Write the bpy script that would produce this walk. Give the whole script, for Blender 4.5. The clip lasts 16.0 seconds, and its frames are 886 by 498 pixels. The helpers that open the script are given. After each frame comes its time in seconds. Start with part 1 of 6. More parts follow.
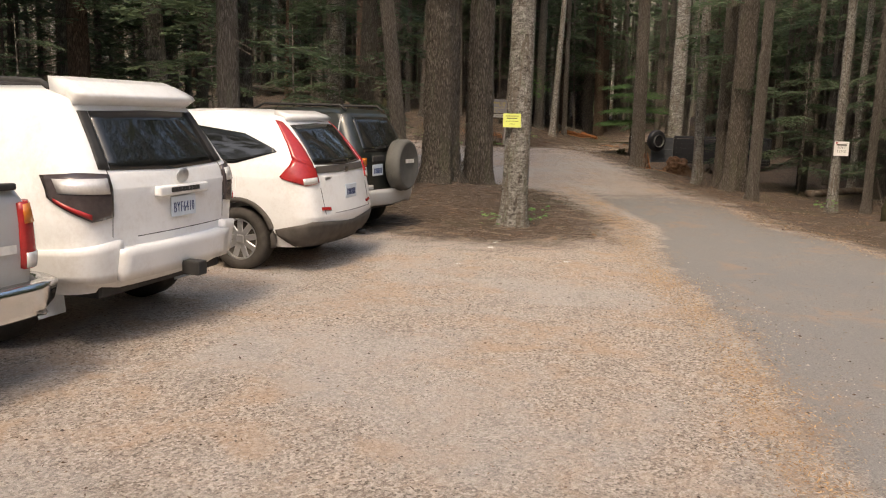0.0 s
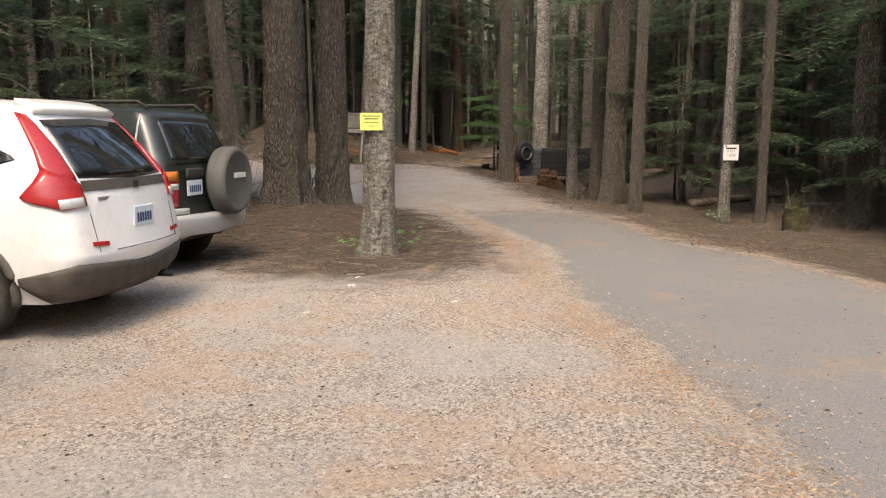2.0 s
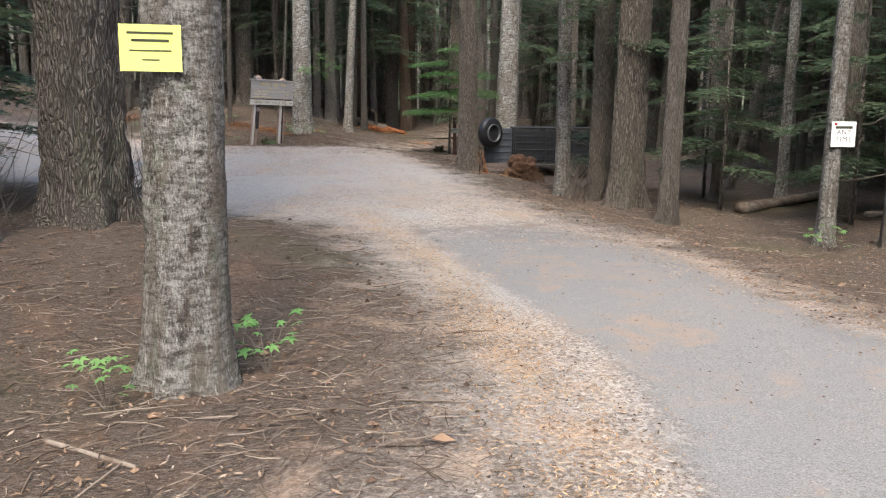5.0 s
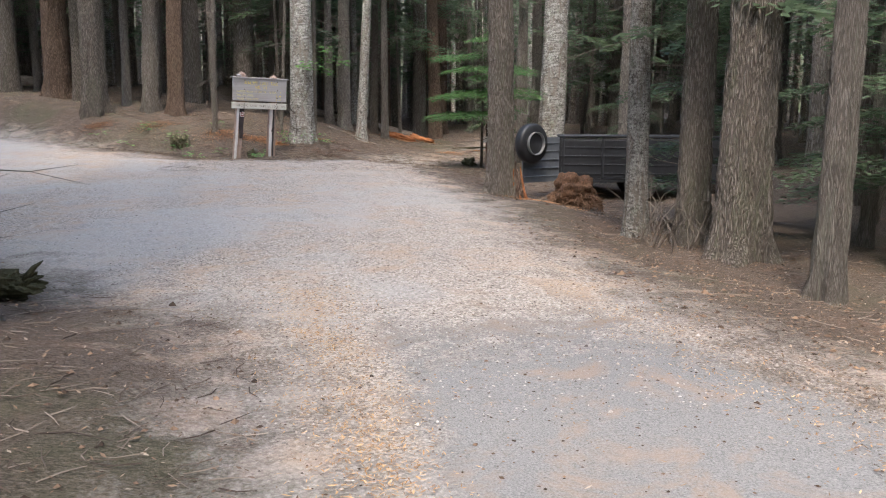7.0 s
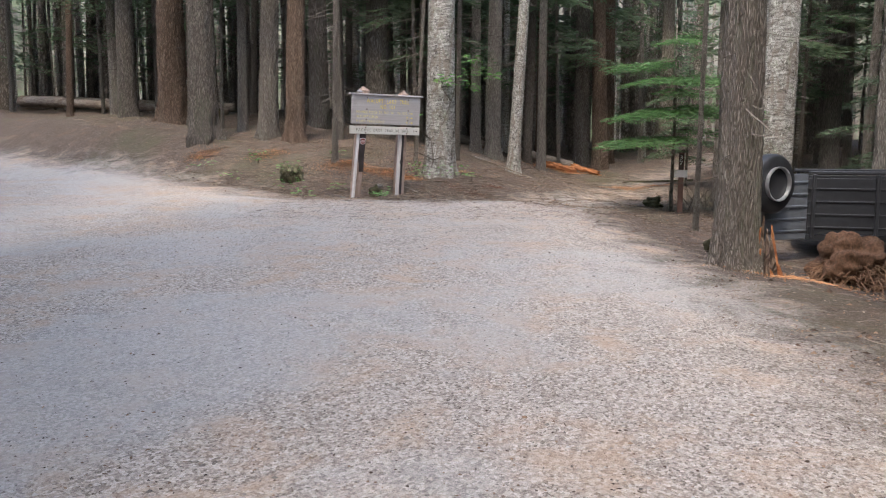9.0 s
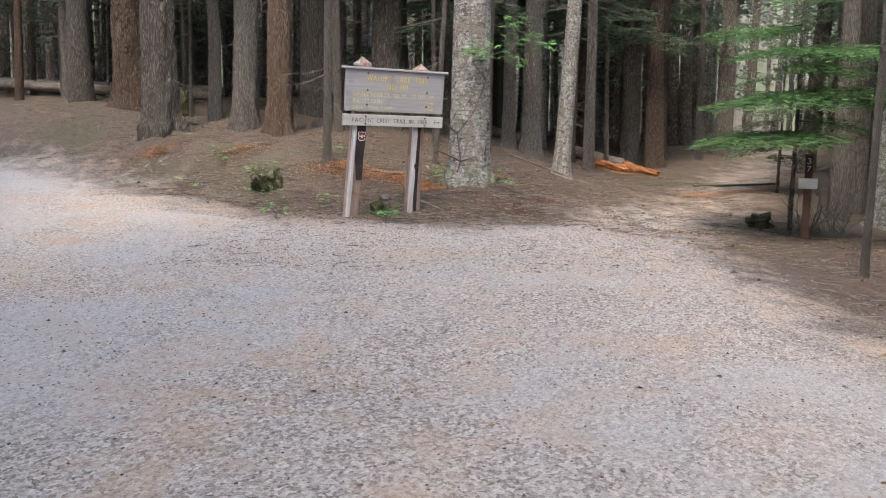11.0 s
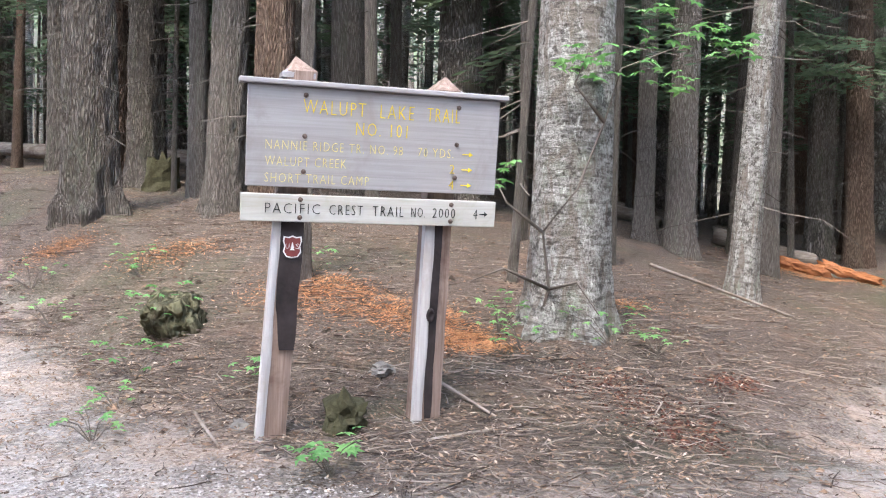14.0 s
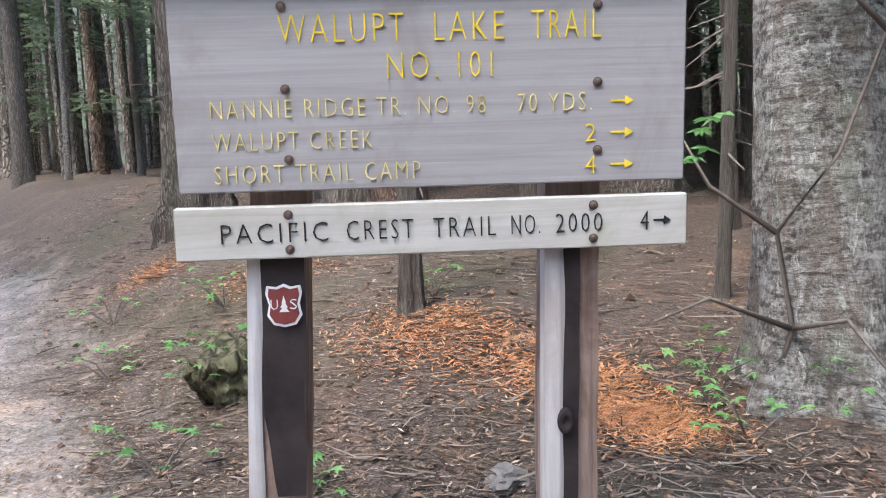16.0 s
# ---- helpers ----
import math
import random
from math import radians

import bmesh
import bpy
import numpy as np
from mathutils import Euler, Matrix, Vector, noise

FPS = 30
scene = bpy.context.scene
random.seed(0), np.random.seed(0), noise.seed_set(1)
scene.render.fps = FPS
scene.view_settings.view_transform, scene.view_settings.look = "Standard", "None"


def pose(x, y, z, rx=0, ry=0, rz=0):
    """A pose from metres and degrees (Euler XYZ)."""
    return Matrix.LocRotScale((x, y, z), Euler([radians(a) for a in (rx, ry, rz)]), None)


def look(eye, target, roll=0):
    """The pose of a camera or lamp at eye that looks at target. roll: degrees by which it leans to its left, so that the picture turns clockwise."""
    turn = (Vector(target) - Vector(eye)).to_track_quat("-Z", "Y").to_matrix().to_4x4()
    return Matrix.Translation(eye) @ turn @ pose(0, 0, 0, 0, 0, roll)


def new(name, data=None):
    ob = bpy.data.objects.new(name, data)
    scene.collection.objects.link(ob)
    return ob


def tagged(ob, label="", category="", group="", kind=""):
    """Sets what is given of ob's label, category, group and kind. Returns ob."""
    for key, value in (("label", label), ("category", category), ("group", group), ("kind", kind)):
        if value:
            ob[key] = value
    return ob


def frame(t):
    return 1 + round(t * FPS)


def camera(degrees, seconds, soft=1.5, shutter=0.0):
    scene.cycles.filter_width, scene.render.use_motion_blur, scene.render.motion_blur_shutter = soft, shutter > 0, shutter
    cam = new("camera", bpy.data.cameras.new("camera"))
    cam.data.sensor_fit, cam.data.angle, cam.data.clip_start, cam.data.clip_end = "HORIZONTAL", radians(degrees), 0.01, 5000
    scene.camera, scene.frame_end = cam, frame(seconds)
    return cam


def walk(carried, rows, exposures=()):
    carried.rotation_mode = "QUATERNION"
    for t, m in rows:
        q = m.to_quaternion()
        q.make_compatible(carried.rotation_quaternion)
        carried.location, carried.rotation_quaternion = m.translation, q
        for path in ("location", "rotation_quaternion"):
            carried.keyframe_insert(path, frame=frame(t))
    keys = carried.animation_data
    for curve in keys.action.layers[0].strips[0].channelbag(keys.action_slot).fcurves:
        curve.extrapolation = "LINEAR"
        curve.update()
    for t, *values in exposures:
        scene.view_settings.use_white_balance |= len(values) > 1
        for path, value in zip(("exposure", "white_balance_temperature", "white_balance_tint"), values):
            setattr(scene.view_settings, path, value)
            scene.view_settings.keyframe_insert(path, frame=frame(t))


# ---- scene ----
cam = camera(57.1, 16.0, soft=1.1)
PATH = [
    (0, (0.19, -0.153, 1.496), (0.153, 1.82, 1.172), 1.2),
    (0.5, (0.21, 0.358, 1.406), (0.226, 2.332, 1.087), 1.8),
    (1, (0.278, 0.88, 1.341), (0.337, 2.856, 1.04), 1.1),
    (1.5, (0.307, 1.49, 1.28), (0.448, 3.467, 1.008), 1.0),
    (2, (0.304, 2.521, 1.216), (0.607, 4.48, 0.949), 0.1),
    (2.5, (0.381, 3.547, 1.175), (0.801, 5.476, 0.851), 0.7),
    (3, (0.499, 4.568, 1.201), (0.922, 6.496, 0.876), 0.6),
    (3.5, (0.741, 5.614, 1.179), (1.161, 7.542, 0.85), 0.5),
    (4, (1.005, 6.69, 1.18), (1.445, 8.613, 0.851), 0.3),
    (4.2, (1.112, 7.095, 1.158), (1.555, 9.018, 0.833), 0.2),
    (6.3, (2.362, 11.84, 1.104), (2.712, 13.784, 0.789), 0.3),
    (6.5, (2.534, 12.297, 1.108), (2.878, 14.241, 0.792), -0.0),
    (7, (2.837, 13.427, 1.128), (3.156, 15.378, 0.825), 0.2),
    (7.5, (2.934, 14.582, 1.157), (3.143, 16.553, 0.89), 0.3),
    (8, (3.024, 15.803, 1.188), (3.119, 17.78, 0.901), 0.1),
    (8.5, (3.09, 16.965, 1.196), (3.1, 18.949, 0.946), -0.1),
    (9, (3.048, 18.047, 1.18), (3.011, 20.032, 0.939), 0.2),
    (9.2, (3.026, 18.506, 1.147), (2.909, 20.487, 0.898), 0.1),
    (11.3, (2.704, 23.128, 1.324), (2.664, 25.109, 1.055), 0.8),
    (11.5, (2.718, 23.584, 1.29), (2.75, 25.565, 1.023), 1.0),
    (12, (2.854, 24.678, 1.319), (3.075, 26.654, 1.105), 0.4),
    (12.5, (2.947, 25.721, 1.397), (3.06, 27.708, 1.204), 0.6),
    (12.6, (2.954, 25.884, 1.409), (2.981, 27.876, 1.23), 0.9),
    (13, (2.914, 26.668, 1.486), (2.841, 28.66, 1.318), 1.0),
    (13.5, (2.942, 27.63, 1.502), (2.815, 29.619, 1.331), 1.05),
    (14, (2.889, 28.571, 1.541), (2.512, 30.533, 1.441), 1.0),
    (14.5, (2.772, 29.288, 1.575), (2.37, 31.245, 1.484), 1.15),
    (15, (2.68, 29.946, 1.581), (2.106, 31.859, 1.459), -1.2),
    (15.5, (2.597, 30.423, 1.611), (1.993, 32.326, 1.495), -1.55),
    (16, (2.641, 30.703, 1.603), (1.809, 32.518, 1.471), -2.75),
]
walk(cam, [(t, look(eye, target, roll)) for t, eye, target, roll in PATH], exposures=((0, 1.5, 7700, 10), (1.5, 1.7, 7400, 9), (2.5, 1.9, 6950, 8), (4, 2.15, 6400, 6), (7, 2.5, 6100, 7), (9, 2.55, 6100, 8), (11.5, 2.7, 6150, 8), (13, 3.0, 5950, 8), (14.5, 3.38, 5700, 8), (16, 2.95, 5700, 8)))

# ---- world, sun ----
world = bpy.data.worlds.new("forest_sky")
scene.world = world
world.use_nodes = True
wn = world.node_tree.nodes
sky = wn.new("ShaderNodeTexSky")
sky.sky_type, sky.sun_disc = "NISHITA", False
sky.sun_elevation, sky.sun_rotation = radians(56), radians(195)
sky.air_density, sky.dust_density = 1.0, 3.0
world.node_tree.links.new(sky.outputs["Color"], wn["Background"].inputs["Color"])
wn["Background"].inputs["Strength"].default_value = 0.15
sun = new("sun", bpy.data.lights.new("sun", "SUN"))
sun.data.energy, sun.data.angle, sun.data.color = 0.6, radians(11), (1.0, 0.86, 0.7)
sun.matrix_world = look((0, 0, 30), (math.sin(radians(195)) * -17, math.cos(radians(195)) * -17, 5))


# ---- material helpers ----
def material(name, rough=0.7, metal=0.0, spec=0.3):
    m = bpy.data.materials.new(name)
    m.use_nodes = True
    b = m.node_tree.nodes["Principled BSDF"]
    b.inputs["Roughness"].default_value = rough
    b.inputs["Metallic"].default_value = metal
    b.inputs["Specular IOR Level"].default_value = spec
    return m, m.node_tree, b


def put(nt, kind, inputs=None, **attrs):
    n = nt.nodes.new(kind)
    for k, v in attrs.items():
        setattr(n, k, v)
    for k, v in (inputs or {}).items():
        if hasattr(v, "is_output"):
            nt.links.new(v, n.inputs[k])
        else:
            n.inputs[k].default_value = v
    return n


def coords(nt, scale=(1, 1, 1), which="Object"):
    tc = put(nt, "ShaderNodeTexCoord")
    return put(nt, "ShaderNodeMapping", {"Vector": tc.outputs[which], "Scale": scale}).outputs[0]


def noise_tex(nt, vec, scale, detail=4.0, rough=0.6, distort=0.0):
    return put(nt, "ShaderNodeTexNoise", {"Vector": vec, "Scale": scale, "Detail": detail, "Roughness": rough, "Distortion": distort}).outputs["Fac"]


def ramp(nt, fac, stops):
    r = put(nt, "ShaderNodeValToRGB", {"Fac": fac})
    e = r.color_ramp.elements
    while len(e) < len(stops):
        e.new(0.5)
    for el, (p, c) in zip(e, stops):
        el.position = p
        el.color = (*c, 1) if len(c) == 3 else c
    return r.outputs["Color"]


def step(nt, fac, a, b):
    return put(nt, "ShaderNodeMapRange", {"Value": fac, "From Min": a, "From Max": b}, interpolation_type="SMOOTHSTEP").outputs[0]


def mix(nt, fac, a, b, mode="MIX"):
    n = put(nt, "ShaderNodeMix", data_type="RGBA", blend_type=mode)
    for k, v in ((0, fac), (6, a), (7, b)):
        if hasattr(v, "is_output"):
            nt.links.new(v, n.inputs[k])
        else:
            n.inputs[k].default_value = v if k == 0 or len(v) == 4 else (*v, 1)
    return n.outputs[2]


def calc(nt, op, a, b):
    n = put(nt, "ShaderNodeMath", operation=op)
    for k, v in ((0, a), (1, b)):
        if hasattr(v, "is_output"):
            nt.links.new(v, n.inputs[k])
        else:
            n.inputs[k].default_value = v
    return n.outputs[0]


def bump(nt, b, height, strength, distance):
    n = put(nt, "ShaderNodeBump", {"Height": height, "Strength": strength, "Distance": distance})
    nt.links.new(n.outputs[0], b.inputs["Normal"])


def plain(name, colour, rough=0.6, metal=0.0, spec=0.3, vary=0.25, scale=14.0, relief=0.0):
    """A surface of one colour with grain and blotches."""
    m, nt, b = material(name, rough, metal, spec)
    v = coords(nt)
    f = calc(nt, "ADD", calc(nt, "MULTIPLY", noise_tex(nt, v, scale, 5), 0.6), calc(nt, "MULTIPLY", noise_tex(nt, v, scale * 0.17, 3), 0.4))
    lo = tuple(c * (1 - vary) for c in colour)
    hi = tuple(min(1, c * (1 + vary)) for c in colour)
    nt.links.new(ramp(nt, f, ((0.3, lo), (0.7, hi))), b.inputs["Base Color"])
    if relief:
        bump(nt, b, noise_tex(nt, v, scale * 3, 6), 0.7, relief)
    return m


# ---- materials ----
def ground_material():
    m, nt, b = material("forest_ground", 0.95, 0, 0.1)
    v = coords(nt)
    road = put(nt, "ShaderNodeAttribute", attribute_name="asphalt").outputs["Fac"]
    lot = put(nt, "ShaderNodeAttribute", attribute_name="gravel").outputs["Fac"]
    big = noise_tex(nt, v, 0.35, 5, 0.65, 0.4)
    mid = noise_tex(nt, v, 1.7, 6, 0.7, 0.5)
    fine = noise_tex(nt, v, 34, 6, 0.75)
    grit = put(nt, "ShaderNodeTexVoronoi", {"Vector": v, "Scale": 58.0, "Randomness": 1.0})
    speck = noise_tex(nt, v, 95, 4, 0.8)
    grit2 = put(nt, "ShaderNodeTexVoronoi", {"Vector": v, "Scale": 34.0, "Randomness": 1.0})
    bits = noise_tex(nt, coords(nt, (1, 3.5, 1)), 30, 5, 0.8, 1.5)
    # needles and bark litter
    litter = ramp(nt, bits, ((0.36, (0.024, 0.018, 0.015)), (0.5, (0.095, 0.073, 0.057)), (0.68, (0.27, 0.222, 0.183))))
    litter = mix(nt, calc(nt, "MULTIPLY", step(nt, mid, 0.5, 0.7), 0.4), litter, (0.2, 0.115, 0.07))
    litter = mix(nt, calc(nt, "MULTIPLY", step(nt, big, 0.5, 0.68), 0.4), litter, (0.075, 0.085, 0.04))
    # dusty gravel
    stone = ramp(nt, grit.outputs["Color"], ((0.12, (0.06, 0.048, 0.04)), (0.4, (0.3, 0.25, 0.21)), (0.9, (0.68, 0.61, 0.55))))
    stone = mix(nt, 0.45, stone, ramp(nt, speck, ((0.38, (0.07, 0.055, 0.045)), (0.62, (0.66, 0.565, 0.48)))))
    stone = mix(nt, calc(nt, "MULTIPLY", step(nt, mid, 0.45, 0.66), 0.55), stone, (0.43, 0.3, 0.205))
    stone = mix(nt, calc(nt, "MULTIPLY", step(nt, big, 0.44, 0.6), 0.55), stone, (0.39, 0.375, 0.36))
    # worn asphalt under dust
    tar = ramp(nt, speck, ((0.32, (0.1, 0.097, 0.093)), (0.68, (0.27, 0.262, 0.252))))
    tar = mix(nt, calc(nt, "MULTIPLY", step(nt, big, 0.5, 0.7), 0.35), tar, (0.15, 0.152, 0.158))
    tar = mix(nt, calc(nt, "MULTIPLY", step(nt, mid, 0.5, 0.66), 0.55), tar, (0.27, 0.195, 0.14))
    wob = calc(nt, "ADD", calc(nt, "MULTIPLY", calc(nt, "SUBTRACT", mid, 0.5), 1.5), calc(nt, "MULTIPLY", calc(nt, "SUBTRACT", fine, 0.5), 1.1))
    f_lot = step(nt, calc(nt, "ADD", lot, wob), 0.12, 0.95)
    wob2 = calc(nt, "ADD", calc(nt, "MULTIPLY", calc(nt, "SUBTRACT", mid, 0.5), 1.1), calc(nt, "MULTIPLY", calc(nt, "SUBTRACT", fine, 0.5), 0.5))
    f_road = calc(nt, "MULTIPLY", step(nt, calc(nt, "ADD", road, wob2), 0.32, 0.68), 0.93)
    col = mix(nt, f_lot, litter, stone)
    col = mix(nt, f_road, col, tar)
    nt.links.new(col, b.inputs["Base Color"])
    rough_h = calc(nt, "ADD", calc(nt, "MULTIPLY", grit2.outputs["Distance"], 0.5), bits)
    flat = calc(nt, "SUBTRACT", 1.0, calc(nt, "MULTIPLY", f_road, 0.8))
    bump(nt, b, calc(nt, "MULTIPLY", calc(nt, "ADD", rough_h, fine), flat), 0.85, 0.013)
    return m


def bark_material(name, dark, light, lichen, plates=True, moss=0.25):
    m, nt, b = material(name, 0.95, 0, 0.1)
    v = coords(nt, (1, 1, 0.5) if plates else (1, 1, 2.6))
    warp = put(nt, "ShaderNodeTexNoise", {"Vector": v, "Scale": 2.5, "Detail": 4.0})
    vv = put(nt, "ShaderNodeVectorMath", {0: v, 1: put(nt, "ShaderNodeVectorMath", {0: warp.outputs["Color"], "Scale": 0.45}, operation="SCALE").outputs[0]}, operation="ADD").outputs[0]
    cell = put(nt, "ShaderNodeTexVoronoi", {"Vector": vv, "Scale": 11.0 if plates else 3.0}, feature="DISTANCE_TO_EDGE").outputs["Distance"]
    fine = noise_tex(nt, v, 16, 6, 0.7)
    crack = step(nt, cell, 0.0, 0.3) if plates else noise_tex(nt, coords(nt, (0.7, 0.7, 9)), 3.0, 5, 0.7)
    f = calc(nt, "ADD", calc(nt, "MULTIPLY", crack, 0.33 if plates else 0.5), calc(nt, "MULTIPLY", fine, 0.62 if plates else 0.5))
    k = (0.15, 0.45, 0.85) if plates else (0.28, 0.42, 0.58)
    col = ramp(nt, f, ((k[0], tuple(c * 0.5 for c in dark)), (k[1], dark), (k[2], light)))
    patch_f = noise_tex(nt, v, 1.6, 6, 0.75, 0.6)
    col = mix(nt, calc(nt, "MULTIPLY", step(nt, patch_f, 0.5, 0.68), moss), col, lichen)
    if not plates:
        spots = step(nt, noise_tex(nt, coords(nt), 7.0, 4, 0.6, 0.4), 0.6, 0.66)
        col = mix(nt, calc(nt, "MULTIPLY", spots, 0.8), col, (0.66, 0.67, 0.62))
        scar = step(nt, noise_tex(nt, coords(nt, (1, 1, 4)), 2.6, 5, 0.75), 0.55, 0.64)
        brown = step(nt, noise_tex(nt, coords(nt, (1, 1, 1.2)), 1.9, 6, 0.7, 0.8), 0.48, 0.6)
        col = mix(nt, calc(nt, "MULTIPLY", brown, 0.7), col, (0.2, 0.165, 0.135))
        lines = step(nt, noise_tex(nt, coords(nt, (0.8, 0.8, 14)), 2.4, 3, 0.6), 0.57, 0.62)
        col = mix(nt, calc(nt, "MULTIPLY", lines, 0.55), col, (0.11, 0.095, 0.08))
        col = mix(nt, calc(nt, "MULTIPLY", scar, 0.75), col, (0.06, 0.052, 0.045))
    info = put(nt, "ShaderNodeObjectInfo").outputs["Random"]
    col = mix(nt, 1.0, col, ramp(nt, info, ((0.0, (0.7, 0.68, 0.66)), (1.0, (1.1, 1.06, 1.02)))), "MULTIPLY")
    nt.links.new(col, b.inputs["Base Color"])
    bump(nt, b, calc(nt, "ADD", calc(nt, "MULTIPLY", crack, 0.8), fine), 0.9, 0.08 if plates else 0.05)
    return m


def leaf_material(name, lo, hi, through_light=0.35, rough=0.6):
    m, nt, b = material(name, rough, 0, 0.25)
    geo = put(nt, "ShaderNodeNewGeometry").outputs["Random Per Island"]
    info = put(nt, "ShaderNodeObjectInfo").outputs["Random"]
    f = calc(nt, "ADD", calc(nt, "MULTIPLY", geo, 0.7), calc(nt, "MULTIPLY", info, 0.3))
    col = ramp(nt, f, ((0.0, lo), (1.0, hi)))
    nt.links.new(col, b.inputs["Base Color"])
    tr = put(nt, "ShaderNodeBsdfTranslucent", {"Color": col})
    sh = put(nt, "ShaderNodeMixShader", {0: through_light, 1: b.outputs[0], 2: tr.outputs[0]})
    nt.links.new(sh.outputs[0], nt.nodes["Material Output"].inputs["Surface"])
    return m


def wood_material(name, lo, hi, grain=(3, 3, 40), rough=0.85, stain=None, relief=0.004):
    m, nt, b = material(name, rough, 0, 0.15)
    v = coords(nt, grain)
    g = noise_tex(nt, v, 1.2, 7, 0.7, 0.8)
    col = ramp(nt, g, ((0.3, lo), (0.7, hi)))
    v2 = coords(nt)
    if stain:
        col = mix(nt, calc(nt, "MULTIPLY", step(nt, noise_tex(nt, v2, 2.2, 5, 0.7, 0.5), 0.48, 0.66), 0.6), col, stain)
    nt.links.new(col, b.inputs["Base Color"])
    bump(nt, b, g, 0.6, relief)
    return m


def paint_material(name, colour, dirt=0.35):
    """Car paint with a clear coat and road dust in blotches."""
    m, nt, b = material(name, 0.35, 0, 0.5)
    v = coords(nt)
    d = calc(nt, "ADD", calc(nt, "MULTIPLY", noise_tex(nt, v, 2.2, 6, 0.7), 0.7), calc(nt, "MULTIPLY", noise_tex(nt, v, 30, 5, 0.7), 0.3))
    f = calc(nt, "MULTIPLY", step(nt, d, 0.42, 0.68), dirt)
    nt.links.new(mix(nt, f, colour, (0.38, 0.31, 0.24)), b.inputs["Base Color"])
    b.inputs["Coat Weight"].default_value = 0.5
    b.inputs["Coat Roughness"].default_value = 0.12
    return m


GROUND = ground_material()
BARK_FIR = bark_material("furrowed_fir_bark", (0.2, 0.175, 0.15), (0.46, 0.42, 0.375), (0.22, 0.24, 0.16), True, 0.4)
BARK_GREY = bark_material("grey_fir_bark", (0.23, 0.205, 0.18), (0.48, 0.445, 0.4), (0.3, 0.31, 0.24), True, 0.45)
BARK_PALE = bark_material("pale_silver_bark", (0.14, 0.133, 0.12), (0.54, 0.53, 0.5), (0.27, 0.3, 0.23), False, 0.7)
BARK_RED = bark_material("reddish_bark", (0.16, 0.115, 0.088), (0.35, 0.26, 0.2), (0.22, 0.19, 0.14), True, 0.35)
NEEDLES = leaf_material("conifer_needles", (0.075, 0.11, 0.062), (0.19, 0.25, 0.145), 0.45)
NEEDLES_BRIGHT = leaf_material("young_hemlock_needles", (0.06, 0.13, 0.045), (0.16, 0.27, 0.1), 0.4)
LEAVES = leaf_material("maple_leaves", (0.1, 0.24, 0.07), (0.24, 0.42, 0.14), 0.45)
DEAD_WOOD = plain("dead_grey_twigs", (0.14, 0.118, 0.098), 0.95, 0, 0.1, 0.4, 20)
ROT_WOOD = wood_material("orange_rotten_wood", (0.14, 0.05, 0.022), (0.4, 0.17, 0.07), (3, 3, 20), 0.95, (0.3, 0.14, 0.07), 0.02)
LOG_WOOD = wood_material("weathered_log", (0.13, 0.1, 0.08), (0.34, 0.29, 0.24), (3, 3, 14), 0.95, (0.12, 0.08, 0.05), 0.01)


# ---- building helpers ----
def mesh_of(name, bm, mat, smooth=False):
    me = bpy.data.meshes.new(name)
    bm.to_mesh(me)
    bm.free()
    for m in (mat if isinstance(mat, (list, tuple)) else [mat]):
        me.materials.append(m)
    if smooth:
        for p in me.polygons:
            p.use_smooth = True
    return me


def raw_mesh(name, verts, faces, mat, smooth=False):
    me = bpy.data.meshes.new(name)
    me.from_pydata(verts, [], faces)
    for m in (mat if isinstance(mat, (list, tuple)) else [mat]):
        me.materials.append(m)
    if smooth:
        for p in me.polygons:
            p.use_smooth = True
    me.update()
    return me


def thing(name, m, label, category, group="", kind=""):
    ob = new(name)
    ob.empty_display_size = 0.2
    ob.matrix_world = m
    return tagged(ob, label, category, group, kind)


def part(name, bm, mat, parent, label="", smooth=False, at=None):
    """One mesh object under a thing or a part; bm may be a bmesh or a shared mesh."""
    me = mesh_of(name, bm, mat, smooth) if isinstance(bm, bmesh.types.BMesh) else bm
    ob = new(name, me)
    ob.parent = parent
    if at is not None:
        ob.matrix_basis = at
    if label:
        tagged(ob, label)
    return ob


def box(bm, sx, sy, sz, m=None, bevel=0.0, seg=2):
    """A bevelled box centred on m."""
    r = bmesh.ops.create_cube(bm, size=1, matrix=(m or Matrix()) @ Matrix.Diagonal((sx, sy, sz, 1)))
    if bevel:
        es = list({e for v in r["verts"] for e in v.link_edges})
        bmesh.ops.bevel(bm, geom=es, offset=bevel, segments=seg, affect="EDGES", profile=0.6)
    return bm


def block(sx, sy, sz, m=None, bevel=0.0, seg=2):
    return box(bmesh.new(), sx, sy, sz, m, bevel, seg)


def lathe(profile, seg=24, axis="z"):
    """A turned solid from (radius, height) pairs."""
    bm = bmesh.new()
    rings = []
    for r, z in profile:
        ring = []
        for i in range(seg):
            a = 2 * math.pi * i / seg
            p = (r * math.cos(a), r * math.sin(a), z)
            ring.append(bm.verts.new(p if axis == "z" else (p[0], p[2], p[1])))
        rings.append(ring)
    for a, b in zip(rings, rings[1:]):
        for i in range(seg):
            bm.faces.new((a[i], a[(i + 1) % seg], b[(i + 1) % seg], b[i]))
    bm.faces.new(rings[0][::-1])
    bm.faces.new(rings[-1])
    bmesh.ops.recalc_face_normals(bm, faces=bm.faces)
    return bm


